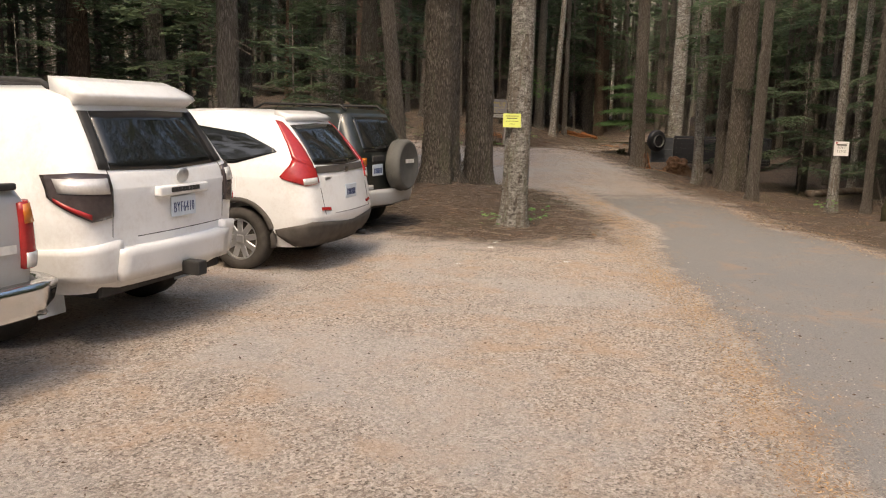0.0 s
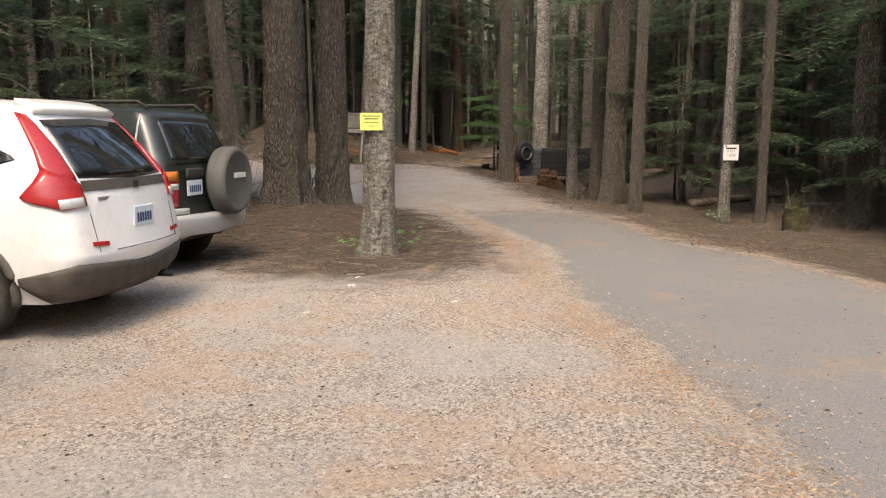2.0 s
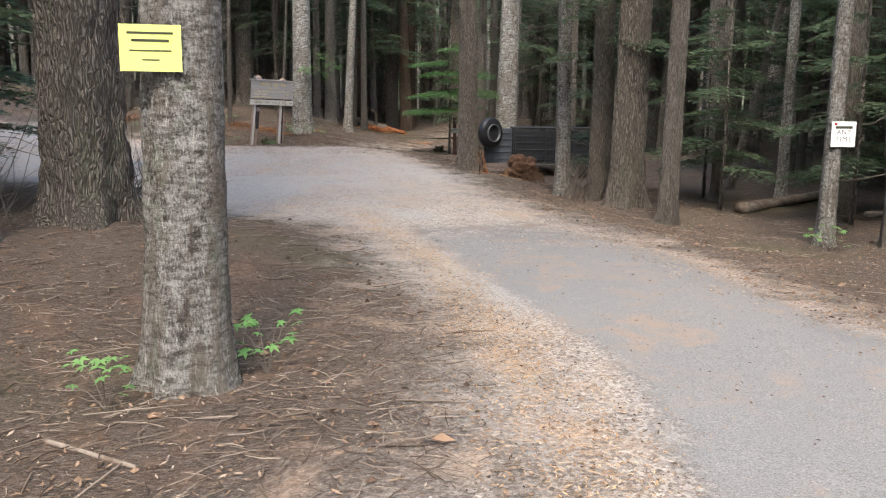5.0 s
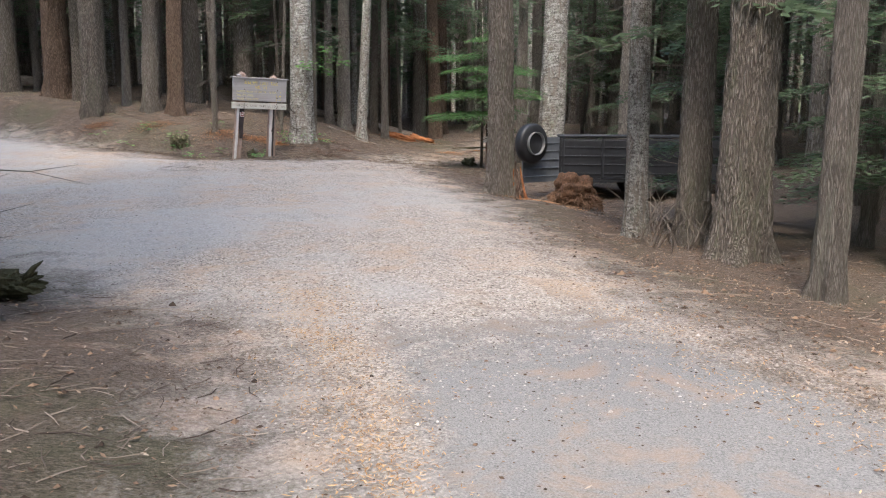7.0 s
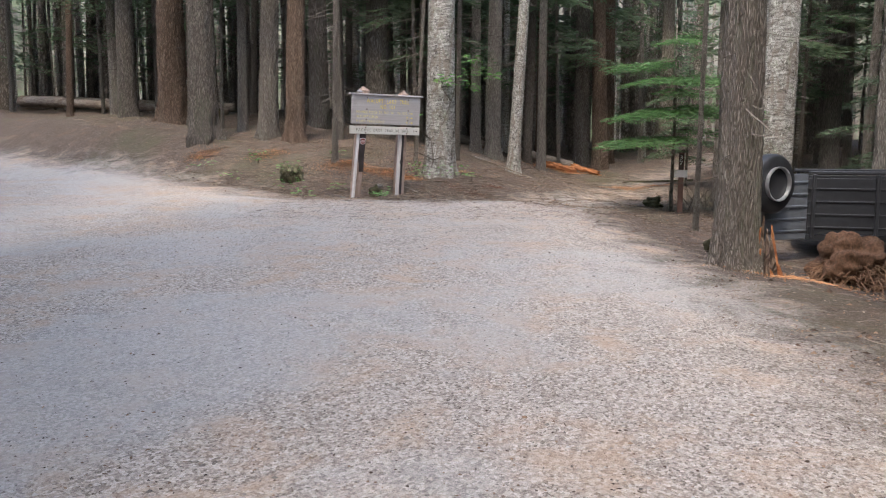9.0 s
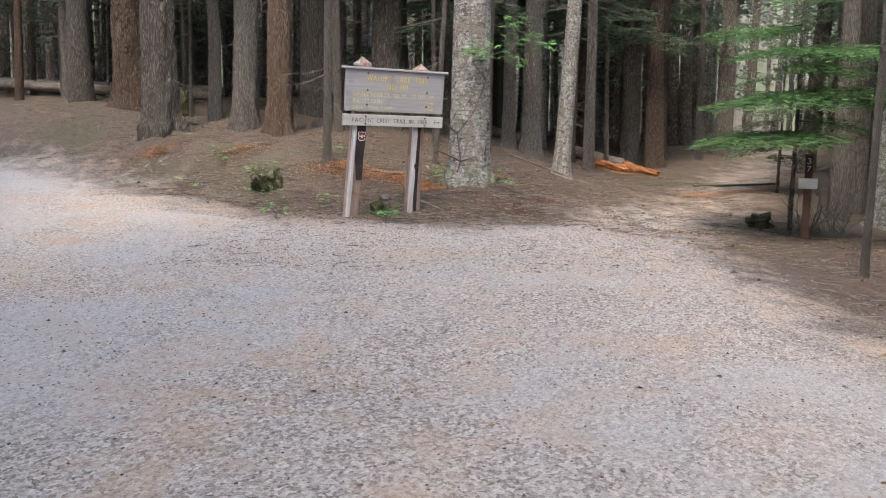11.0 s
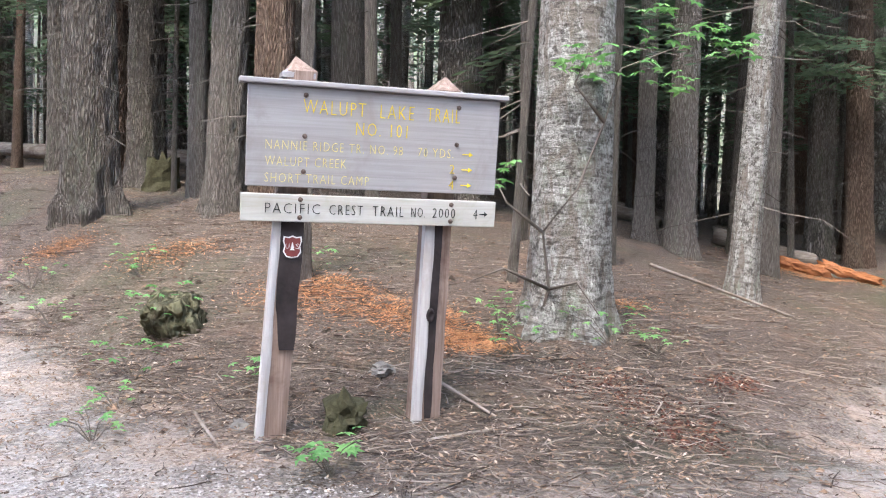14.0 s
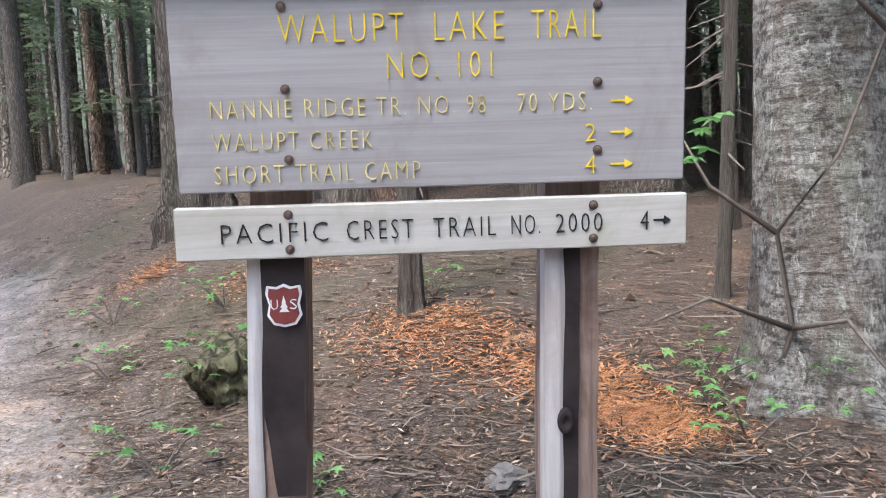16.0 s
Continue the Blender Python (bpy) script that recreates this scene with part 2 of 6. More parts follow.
def tube_data(points, radii, seg, verts, faces):
    """Adds a tapered tube along points to the lists."""
    base = len(verts)
    n = len(points)
    for i, (p, r) in enumerate(zip(points, radii)):
        p = Vector(p)
        d = (Vector(points[min(i + 1, n - 1)]) - Vector(points[max(i - 1, 0)])).normalized()
        side = d.cross(Vector((0.13, 0.31, 0.94))).normalized() if abs(d.z) < 0.95 else d.cross(Vector((1, 0, 0))).normalized()
        up = side.cross(d)
        for k in range(seg):
            a = 2 * math.pi * k / seg
            verts.append(tuple(p + (side * math.cos(a) + up * math.sin(a)) * r))
    for i in range(n - 1):
        for k in range(seg):
            a, b = base + i * seg + k, base + i * seg + (k + 1) % seg
            faces.append((a, b, b + seg, a + seg))
    faces.append(tuple(base + k for k in range(seg))[::-1])
    faces.append(tuple(base + (n - 1) * seg + k for k in range(seg)))


def words(text, width, height, depth=0.003, thin=-0.02):
    """Lettering as a bmesh, centred at its left baseline, x to the right and z up, facing -y."""
    cu = bpy.data.curves.new("words", "FONT")
    cu.body, cu.extrude, cu.resolution_u, cu.offset, cu.space_character = text, 0.5, 2, thin, 1.22
    ob = bpy.data.objects.new("words", cu)
    scene.collection.objects.link(ob)
    bpy.context.view_layer.update()
    me = bpy.data.meshes.new_from_object(ob.evaluated_get(bpy.context.evaluated_depsgraph_get()))
    bpy.data.objects.remove(ob)
    bpy.data.curves.remove(cu)
    bm = bmesh.new()
    bm.from_mesh(me)
    bpy.data.meshes.remove(me)
    xs = [v.co.x for v in bm.verts]
    ys = [v.co.y for v in bm.verts]
    x0, y0, kx, ky = min(xs), min(ys), width / (max(xs) - min(xs)), height / (max(ys) - min(ys))
    for v in bm.verts:
        v.co = ((v.co.x - x0) * kx, -v.co.z * depth * 2, (v.co.y - y0) * ky)
    return bm


# ---- lie of the land ----
def ss(a, b, x):
    t = np.clip((x - a) / (b - a), 0, 1)
    return t * t * (3 - 2 * t)


def land(x, y):
    """Height of the ground: level car park, a road that climbs to the trail head, a bank behind it."""
    h = -0.25 + 0.58 * ss(17, 33, y) * (1 - 0.6 * ss(3.5, 7.5, x))
    h = h - 0.13 * ss(5.6, 7.2, x) * (1 - ss(22, 27, y))
    a = 1 - ss(-2, 7, x)
    n = y - (33 + 0.6 * np.maximum(0, 1 - x))
    h = h + a * (0.35 * np.clip(n, 0, 1.6) + 0.1 * np.clip(y - 33, 0, 8))
    h = h + 0.06 * np.clip(y - 35, 0, 28)
    h = h + 0.36 * (1 - ss(0.3, 3.4, np.hypot(x + 0.6, (y - 17.2) * 0.9)))
    h = h - 0.28 * (1 - ss(0.8, 3.6, np.hypot(x - 8.9, (y - 28.0) * 0.7)))
    h = h + 0.03 * np.clip(-x - 9, 0, 40) + 0.015 * np.clip(x - 12, 0, 30)
    wild = 0.25 + 0.75 * (1 - ss(-1.5, 0.3, open_dist(x, y)))
    h = h + 0.03 * wild * (np.sin(1.3 * x + 0.7 * y) + np.sin(0.9 * y - 1.7 * x + 1.2) + 0.6 * np.sin(2.9 * x + 2.3 * y) + 0.45 * np.sin(4.7 * x - 3.9 * y + 2) + 0.3 * np.sin(7.3 * x + 1.1 * y))
    return h


OPEN = [(-9, -9), (6.1, -9), (6.1, 12), (5.6, 13.5), (5.9, 16.5), (5.6, 19.5), (5.4, 26.3), (5.1, 31.4), (4.0, 32.0), (2.6, 31.7), (0.9, 32.5), (-4.4, 36.4),
        (-13, 41), (-30, 49), (-30, 38), (-9, 30), (-3, 24.5), (0.8, 20.3), (2.2, 19.0), (2.6, 16.5), (2.65, 13.7), (2.3, 11.9), (1.2, 11.0), (-0.2, 11.2), (-2, 13.5), (-4, 16), (-9, 16.5)]
TRAIL = [(3.6, 29.8), (4.6, 32.2), (6.3, 36), (8.4, 40.7), (10.5, 45), (14, 52)]


def seg_dist(x, y, a, b):
    dx, dy = b[0] - a[0], b[1] - a[1]
    t = np.clip(((x - a[0]) * dx + (y - a[1]) * dy) / (dx * dx + dy * dy), 0, 1)
    return np.hypot(x - a[0] - t * dx, y - a[1] - t * dy)


def open_dist(x, y):
    """Signed distance to the edge of the cleared ground, positive inside."""
    x, y = np.asarray(x, float), np.asarray(y, float)
    d = np.full(x.shape, 1e9)
    inside = np.zeros(x.shape, bool)
    for a, b in zip(OPEN, OPEN[1:] + OPEN[:1]):
        d = np.minimum(d, seg_dist(x, y, a, b))
        cross = ((a[1] > y) != (b[1] > y)) & (x < (b[0] - a[0]) * (y - a[1]) / ((b[1] - a[1]) or 1e-9) + a[0])
        inside ^= cross
    return np.where(inside, d, -d)


def trail_dist(x, y):
    return np.min([seg_dist(np.asarray(x, float), np.asarray(y, float), a, b) for a, b in zip(TRAIL, TRAIL[1:])], axis=0)


def build_ground():
    def axis(lo, hi, stepw):
        core = np.arange(lo, hi + 1e-6, stepw)
        out = np.cumsum(0.5 * 1.35 ** np.arange(1, 17))
        return np.concatenate([lo - out[::-1], core, hi + out])
    xs, ys = axis(-14, 15, 0.22), axis(-7, 48, 0.22)
    X, Y = np.meshgrid(xs, ys, indexing="ij")
    rng = np.random.RandomState(4)
    Z = land(X, Y)
    sd, td = open_dist(X, Y), trail_dist(X, Y)
    rough = np.where(sd > 0, 0.004, 0.012) * rng.randn(*X.shape)
    Z = Z + np.clip(rough, -0.02, 0.001)
    nx, ny = X.shape
    verts = np.stack([X, Y, Z], -1).reshape(-1, 3).tolist()
    idx = np.arange(nx * ny).reshape(nx, ny)
    faces = np.stack([idx[:-1, :-1], idx[1:, :-1], idx[1:, 1:], idx[:-1, 1:]], -1).reshape(-1, 4).tolist()
    me = raw_mesh("ground", verts, faces, GROUND, True)
    left = np.interp(Y, [-5, 4, 6, 10.4, 13, 16.6, 18.7, 22], [1.9, 2.2, 2.5, 2.8, 3.45, 3.3, 3.0, 2.9])
    right = np.interp(Y, [-5, 12, 13.4, 16.5, 19.5, 24], [6.0, 5.8, 5.3, 5.6, 5.2, 4.6])
    tar = np.clip(0.5 + np.minimum(X - left, right - X) / 0.7, 0, 1) * (1 - 0.75 * ss(15.5, 21, Y) - 0.25 * ss(20, 27, Y))
    grav = np.maximum(np.clip(0.5 + (sd - 0.2 * ss(30.5, 33, Y) * (1 - ss(1.8, 3.2, X))) / 1.9, 0, 1), (0.75 - 0.25 * ss(33, 38, Y)) * np.clip(0.5 + (0.9 - td) / 1.3, 0, 1))
    for key, val in (("asphalt", tar), ("gravel", grav)):
        at = me.attributes.new(key, "FLOAT", "POINT")
        at.data.foreach_set("value", val.reshape(-1).astype(np.float32))
    ob = new("ground", me)
    tagged(ob, "dusty gravel car park, worn asphalt lane and needle-littered forest floor", "ground", kind="structure")


build_ground()


def on_land(x, y, dz=0.0):
    return float(land(np.float64(x), np.float64(y))) + dz


# ---- trees ----
def trunk_mesh(name, mat, height, seg, stepw, ridge, seed, plates=True, detail_to=6.0):
    """A tapered trunk of radius 1 at breast height with a root flare and bark relief."""
    zs = list(np.arange(-0.25, detail_to, stepw)) + list(np.linspace(detail_to, height, 9))
    rnd = random.Random(seed)
    lobes = [(rnd.randint(3, 6), rnd.uniform(0, 6.28), rnd.uniform(0.05, 0.1)) for _ in range(3)]
    bend = rnd.uniform(0, 6.28)
    verts, faces = [], []
    for z in zs:
        base = max(0.06, 1.0 - 0.92 * max(0, z - 1.3) / (height - 1.3)) if z > 1.3 else 1.0 + 0.05 * (1.3 - z)
        flare = math.exp(-max(z, 0) / 0.22)
        off = 0.25 * math.sin(z * 0.35 + bend)
        for k in range(seg):
            a = 2 * math.pi * k / seg
            c, s = math.cos(a), math.sin(a)
            r = base * (1 + 0.32 * flare * (1 + sum(w * 5 * math.sin(n * a + p) for n, p, w in lobes)) + 0.3 * sum(w * math.sin(n * a + p) for n, p, w in lobes))
            if ridge:
                if plates:
                    q = noise.noise(Vector((c * 3.1, s * 3.1, z * 1.5 + seed))) + 0.6 * noise.noise(Vector((c * 7, s * 7, z * 4 + seed)))
                    r *= 1 + ridge * (0.5 - abs(q) * 1.8)
                else:
                    q = noise.noise(Vector((c * 2, s * 2, z * 7 + seed))) + noise.noise(Vector((c * 6, s * 6, z * 16 + seed)))
                    r *= 1 + ridge * 0.5 * q
            verts.append((r * c + off * 0.3, r * s + off * 0.2, z))
    n = len(zs)
    for i in range(n - 1):
        for k in range(seg):
            faces.append((i * seg + k, i * seg + (k + 1) % seg, (i + 1) * seg + (k + 1) % seg, (i + 1) * seg + k))
    faces.append(tuple((n - 1) * seg + k for k in range(seg)))
    return raw_mesh(name, verts, faces, mat, True)


def spray(verts, faces, start, heading, length, droop, rnd, dense=1.0, width=0.42, needle=0.085):
    """A flat, drooping conifer spray: a twig with side twigs of short needle blades."""
    d = Vector((math.cos(heading), math.sin(heading), 0))
    side = Vector((-d.y, d.x, 0))
    n = max(4, int(length * 9 * dense))
    for i in range(n):
        u = (i + 0.6) / n
        p = Vector(start) + d * (length * u) + Vector((0, 0, -droop * u * u * length + 0.08 * u))
        reach = width * length * (0.35 + 0.65 * math.sin(math.pi * min(1, u * 0.85 + 0.12))) * rnd.uniform(0.7, 1.1)
        for sgn in (-1, 1):
            m = 4
            tip_dir = (side * sgn * 0.85 + d * 0.5).normalized()
            for j in range(m):
                v = (j + 0.5) / m
                q = p + tip_dir * (reach * v) + Vector((0, 0, -0.25 * reach * v * v + rnd.uniform(-0.012, 0.012)))
                out = (tip_dir + (d * rnd.uniform(-0.3, 0.7)) + Vector((0, 0, rnd.uniform(-0.35, 0.15)))).normalized()
                w = out.cross(Vector((rnd.uniform(-0.4, 0.4), rnd.uniform(-0.4, 0.4), 1))).normalized() * needle * rnd.uniform(0.35, 0.7)
                l = out * (reach / m * 1.25 + needle * 0.5)
                b = len(verts)
                verts.extend((tuple(q - w * 0.3), tuple(q + l * 0.5 - w), tuple(q + l), tuple(q + l * 0.5 + w)))
                faces.append((b, b + 1, b + 2, b + 3))


def low_crown_mesh(name, seed, lo, hi, count, mat, length=(0.8, 1.9)):
    rnd = random.Random(seed)
    verts, faces = [], []
    for i in range(count):
        z = lo + (hi - lo) * (i + rnd.random()) / count
        a = rnd.uniform(0, 6.28)
        ln = rnd.uniform(*length)
        st = (0.12 * math.cos(a), 0.12 * math.sin(a), z)
        for k in range(2):
            aa = a + rnd.uniform(-0.35, 0.35)
            spray(verts, faces, (st[0] + 0.35 * k * math.cos(aa), st[1] + 0.35 * k * math.sin(aa), z - 0.1 * k), aa, ln * (1 - 0.25 * k), rnd.uniform(0.15, 0.45), rnd, 0.75)
    return raw_mesh(name, verts, faces, mat)


def high_crown_mesh(name, seed, lo, hi, count, mat):
    """Upper boughs as many ragged clumps of blades round a cone."""
    rnd = random.Random(seed)
    verts, faces = [], []
    for i in range(count):
        u = rnd.random() ** 0.8
        z = lo + (hi - lo) * u
        reach = (2.6 * (1 - u) + 0.35) * rnd.uniform(0.35, 1.0)
        a = rnd.uniform(0, 6.28)
        p = Vector((reach * math.cos(a), reach * math.sin(a), z - 0.22 * reach))
        for k in range(3):
            out = Vector((math.cos(a + rnd.uniform(-0.9, 0.9)), math.sin(a + rnd.uniform(-0.9, 0.9)), rnd.uniform(-0.45, 0.15))).normalized()
            w = out.cross(Vector((rnd.uniform(-0.6, 0.6), rnd.uniform(-0.6, 0.6), 1))).normalized() * rnd.uniform(0.1, 0.22)
            l = out * rnd.uniform(0.4, 0.9)
            b = len(verts)
            verts.extend((tuple(p - l * 0.3), tuple(p + l * 0.25 - w), tuple(p + l), tuple(p + l * 0.3 + w)))
            faces.append((b, b + 1, b + 2, b + 3))
    return raw_mesh(name, verts, faces, mat)


def dead_limbs_mesh(name, seed, lo, hi, count, reach=(0.25, 1.2), thick=0.0075):
    rnd = random.Random(seed)
    verts, faces = [], []
    for i in range(count):
        z = rnd.uniform(lo, hi)
        a = rnd.uniform(0, 6.28)
        ln = rnd.uniform(*reach)
        pts, rad = [], []
        for k in range(4):
            u = k / 3
            aa = a + 0.3 * u * math.sin(i)
            pts.append((ln * u * math.cos(aa), ln * u * math.sin(aa), z - 0.3 * ln * u + 0.12 * u * u * ln * rnd.uniform(-1, 2)))
            rad.append(thick * (1 - 0.8 * u) * rnd.uniform(0.7, 1.3))
        tube_data(pts, rad, 3, verts, faces)
        if ln > 0.8:
            aa = a + rnd.choice((-0.7, 0.7))
            p = Vector(pts[2])
            tube_data([tuple(p), tuple(p + Vector((0.3 * math.cos(aa), 0.3 * math.sin(aa), -0.08)) * ln)], [thick * 0.4, thick * 0.15], 3, verts, faces)
    return raw_mesh(name, verts, faces, DEAD_WOOD)


BARKS = {"fir": BARK_FIR, "grey": BARK_GREY, "pale": BARK_PALE, "red": BARK_RED}
FAR_TRUNKS = {k: [trunk_mesh("trunk", m, 24, 12, 0.6, 0.1, 11 * i + 3, k != "pale", 5.0) for i in range(2)] for k, m in BARKS.items()}
NEAR_TRUNKS = {k: [trunk_mesh("trunk", m, 24, 44, 0.055, 0.16 if k != "pale" else 0.05, 7 * i + 5, k != "pale", 5.0) for i in range(2)] for k, m in BARKS.items()}
LOW_CROWNS = [low_crown_mesh("bough", 20 + i, 1.2 + 0.4 * i, 7.5, 19, NEEDLES) for i in range(5)]
def coarse_boughs(seed):
    rnd = random.Random(seed)
    verts, faces = [], []
    for i in range(12):
        a, z = rnd.uniform(0, 6.28), rnd.uniform(1.2, 8.5)
        spray(verts, faces, (0.1 * math.cos(a), 0.1 * math.sin(a), z), a, rnd.uniform(1.0, 2.2), rnd.uniform(0.15, 0.45), rnd, 0.35, 0.42, 0.14)
    return raw_mesh("bough", verts, faces, NEEDLES)


COARSE = [coarse_boughs(300 + i) for i in range(4)]
HIGH_CROWNS = [high_crown_mesh("crown", 40 + i, 7.0, 24.5, 105, NEEDLES) for i in range(4)]
DEAD_LIMBS = [dead_limbs_mesh("dead_limb", 60 + i, 0.9, 7.0, 40) for i in range(4)]
BARK_WORDS = {"fir": "dark furrowed bark", "grey": "grey lichen-dusted bark", "pale": "pale blotched silvery bark", "red": "reddish flaking bark"}


def tree(x, y, diam, bark="fir", near=False, seed=0, lean=(0, 0), boughs=True, limbs=True, label="", tall=1.0):
    rnd = random.Random(seed * 31 + int(x * 100) + int(y * 10))
    ob = thing("conifer_tree", Matrix.Translation((x, y, on_land(x, y, -0.03))) @ pose(0, 0, 0, lean[0], lean[1], 0),
               label or "tall conifer with " + BARK_WORDS[bark] + " standing in needle litter", "tree", "forest trees")
    spin = rnd.uniform(0, 360)
    # Crown width is set by area to let in or hold back light.
    wide = 0.35 if x > 5 and y < 48 else 1.15 if x < 3 and 12 < y < 20 else 0.8
    r = diam / 2
    part("trunk", rnd.choice((NEAR_TRUNKS if near else FAR_TRUNKS)[bark]), None, ob, at=pose(0, 0, 0, 0, 0, spin) @ Matrix.Diagonal((r, r, tall, 1)))
    part("crown", rnd.choice(HIGH_CROWNS), None, ob, at=pose(0, 0, 0, 0, 0, rnd.uniform(0, 360)) @ Matrix.Diagonal((wide, wide, tall, 1)))
    if limbs:
        dl = part("dead_limb", rnd.choice(DEAD_LIMBS), None, ob, at=pose(0, 0, 0, 0, 0, rnd.uniform(0, 360)))
        tagged(dl, kind="stuff")
    if boughs:
        tagged(part("bough", rnd.choice(LOW_CROWNS), None, ob, at=pose(0, 0, 0.0 if y < 30 else 0.9, 0, 0, rnd.uniform(0, 360))), kind="stuff")
    return ob


# trees beside the car park, the lane and the trail head
PLACED = [
    (1.1, 13.22, 0.4, "pale", True, (0, 0.6), False), (-0.28, 17.6, 0.74, "fir", True, (0, 0), False), (-0.95, 16.5, 0.3, "grey", True, (2, -6), False),
    (0.64, 18.3, 0.58, "fir", True, (0, 0), False), (5.9, 26.4, 0.4, "fir", True, (0, -0.6), False), (6.98, 23.35, 0.27, "pale", True, (0, -0.5), False),
    (7.45, 22.75, 0.36, "fir", True, (0, 0), True), (7.43, 21.6, 0.52, "fir", True, (0, 0.8), False), (7.33, 19.85, 0.26, "grey", True, (0, 0.8), False),
    (8.2, 17.5, 0.2, "pale", True, (0, 0.5), False), (8.7, 17.0, 0.17, "grey", True, (0, 0.7), False), (11.0, 24.2, 0.16, "grey", False, (0, 14), False),
    (11.8, 25.7, 0.45, "fir", False, (0, 0), True), (2.68, 34.62, 0.56, "pale", True, (0, 0), False), (4.33, 37.35, 0.27, "pale", True, (0, 3), False),
    (-2.85, 37.0, 0.58, "fir", True, (0, 0), False), (-1.5, 37.6, 0.42, "grey", True, (0, 2), False), (-0.79, 37.3, 0.42, "red", True, (0, 1), False),
    (0.88, 40.1, 0.62, "fir", True, (0, 0), False), (1.9, 46, 0.42, "grey", False, (0, 0), False), (3.5, 40.5, 0.25, "grey", True, (0, 0), False),
    (3.98, 40.3, 0.38, "grey", True, (0, 0.5), False), (7.2, 46.0, 0.5, "fir", True, (0, 0), False), (8.3, 47.5, 0.5, "red", True, (0, 0), False),
    (11.0, 50.0, 0.55, "fir", False, (0, 0), True), (11.2, 43.6, 0.4, "fir", False, (0, 3), False), (9.4, 35.6, 0.5, "pale", True, (0, 1.5), False),
    (8.8, 36.2, 0.3, "grey", False, (0, 0), False), (10.4, 32.2, 0.48, "grey", True, (0, 0), False), (-4.6, 40.0, 0.7, "red", True, (0, 0), False),
    (-0.6, 39.6, 0.5, "fir", False, (0, 0), False), (0.15, 38.2, 0.16, "grey", False, (0, -1), False), (-6.4, 41.4, 0.5, "fir", False, (0, 0), True),
    (5.4, 41.5, 0.24, "grey", False, (0, 0), False), (2.1, 36.1, 0.08, "grey", False, (0, 3), False), (5.9, 46.5, 0.4, "red", False, (0, 0), False),
    (6.8, 30.95, 0.075, "grey", True, (0, 0.5), False), (8.69, 32.84, 0.6, "pale", True, (0, 0.5), False), (0.5, 34.9, 0.115, "grey", True, (0, 1), False),
    (-3.9, 39.85, 0.5, "fir", True, (0, 0), False),
    (-3.4, 12.6, 0.34, "grey", False, (0, 0), True), (-2.2, 19.8, 0.4, "fir", False, (0, 2), True), (-8.5, 18.5, 0.5, "red", False, (0, 0), True),
]
for i, (x, y, d, bark, near, lean, boughs) in enumerate(PLACED):
    tree(x, y, d, bark, near, i, lean, boughs, limbs=i not in (0, 1, 6, 7, 8, 9, 13, 36))


def forest_spots():
    """Where the unplanned trees stand, the ones along the walk first."""
    rnd = random.Random(12)
    done = [(p[0], p[1]) for p in PLACED]
    spots = []
    for _ in range(30000):
        if len(spots) >= 560:
            break
        r = 36 * math.sqrt(rnd.random())
        a = rnd.uniform(0, 2 * math.pi)
        x, y = 2 + r * math.cos(a), 27 + r * math.sin(a)
        if y < -16 or (y < 4 and rnd.random() < 0.6):
            continue
        if float(open_dist(x, y)) > -1.6 or float(trail_dist(x, y)) < 1.7 or (6 < x < 13 and 23.5 < y < 31.5) or (-4.5 < x < 3 and 11 < y < 21.5):
            continue
        if (-6 < x < 6 and 31 < y < 37.5) or (5 < x < 9.4 and 4 < y < 38):
            continue
        gap = 0.85 if math.hypot(x - 3, y - 24) < 24 else 1.1
        if any((x - p) ** 2 + (y - q) ** 2 < gap * gap for p, q in done):
            continue
        done.append((x, y))
        spots.append((x, y))
    return sorted(spots, key=lambda p: math.hypot(p[0] - 3, max(0, p[1] - 34, 10 - p[1])))


def trunk_width(rnd):
    return rnd.choice((0.07, 0.09, 0.11, 0.14, 0.17, 0.2, 0.24, 0.3, 0.38, 0.5))


SPOTS = forest_spots()
OWN_TREES = 250


def forest():
    rnd = random.Random(13)
    for i, (x, y) in enumerate(SPOTS[:OWN_TREES]):
        bark = rnd.choices(("fir", "grey", "pale", "red"), (4, 6, 1.6, 0.5))[0]
        tree(x, y, trunk_width(rnd), bark, False, i, (rnd.uniform(-2, 2), rnd.uniform(-2, 2)), rnd.random() < (0.85 if y < 30 else 0.65), True, tall=rnd.uniform(0.8, 1.1))


forest()


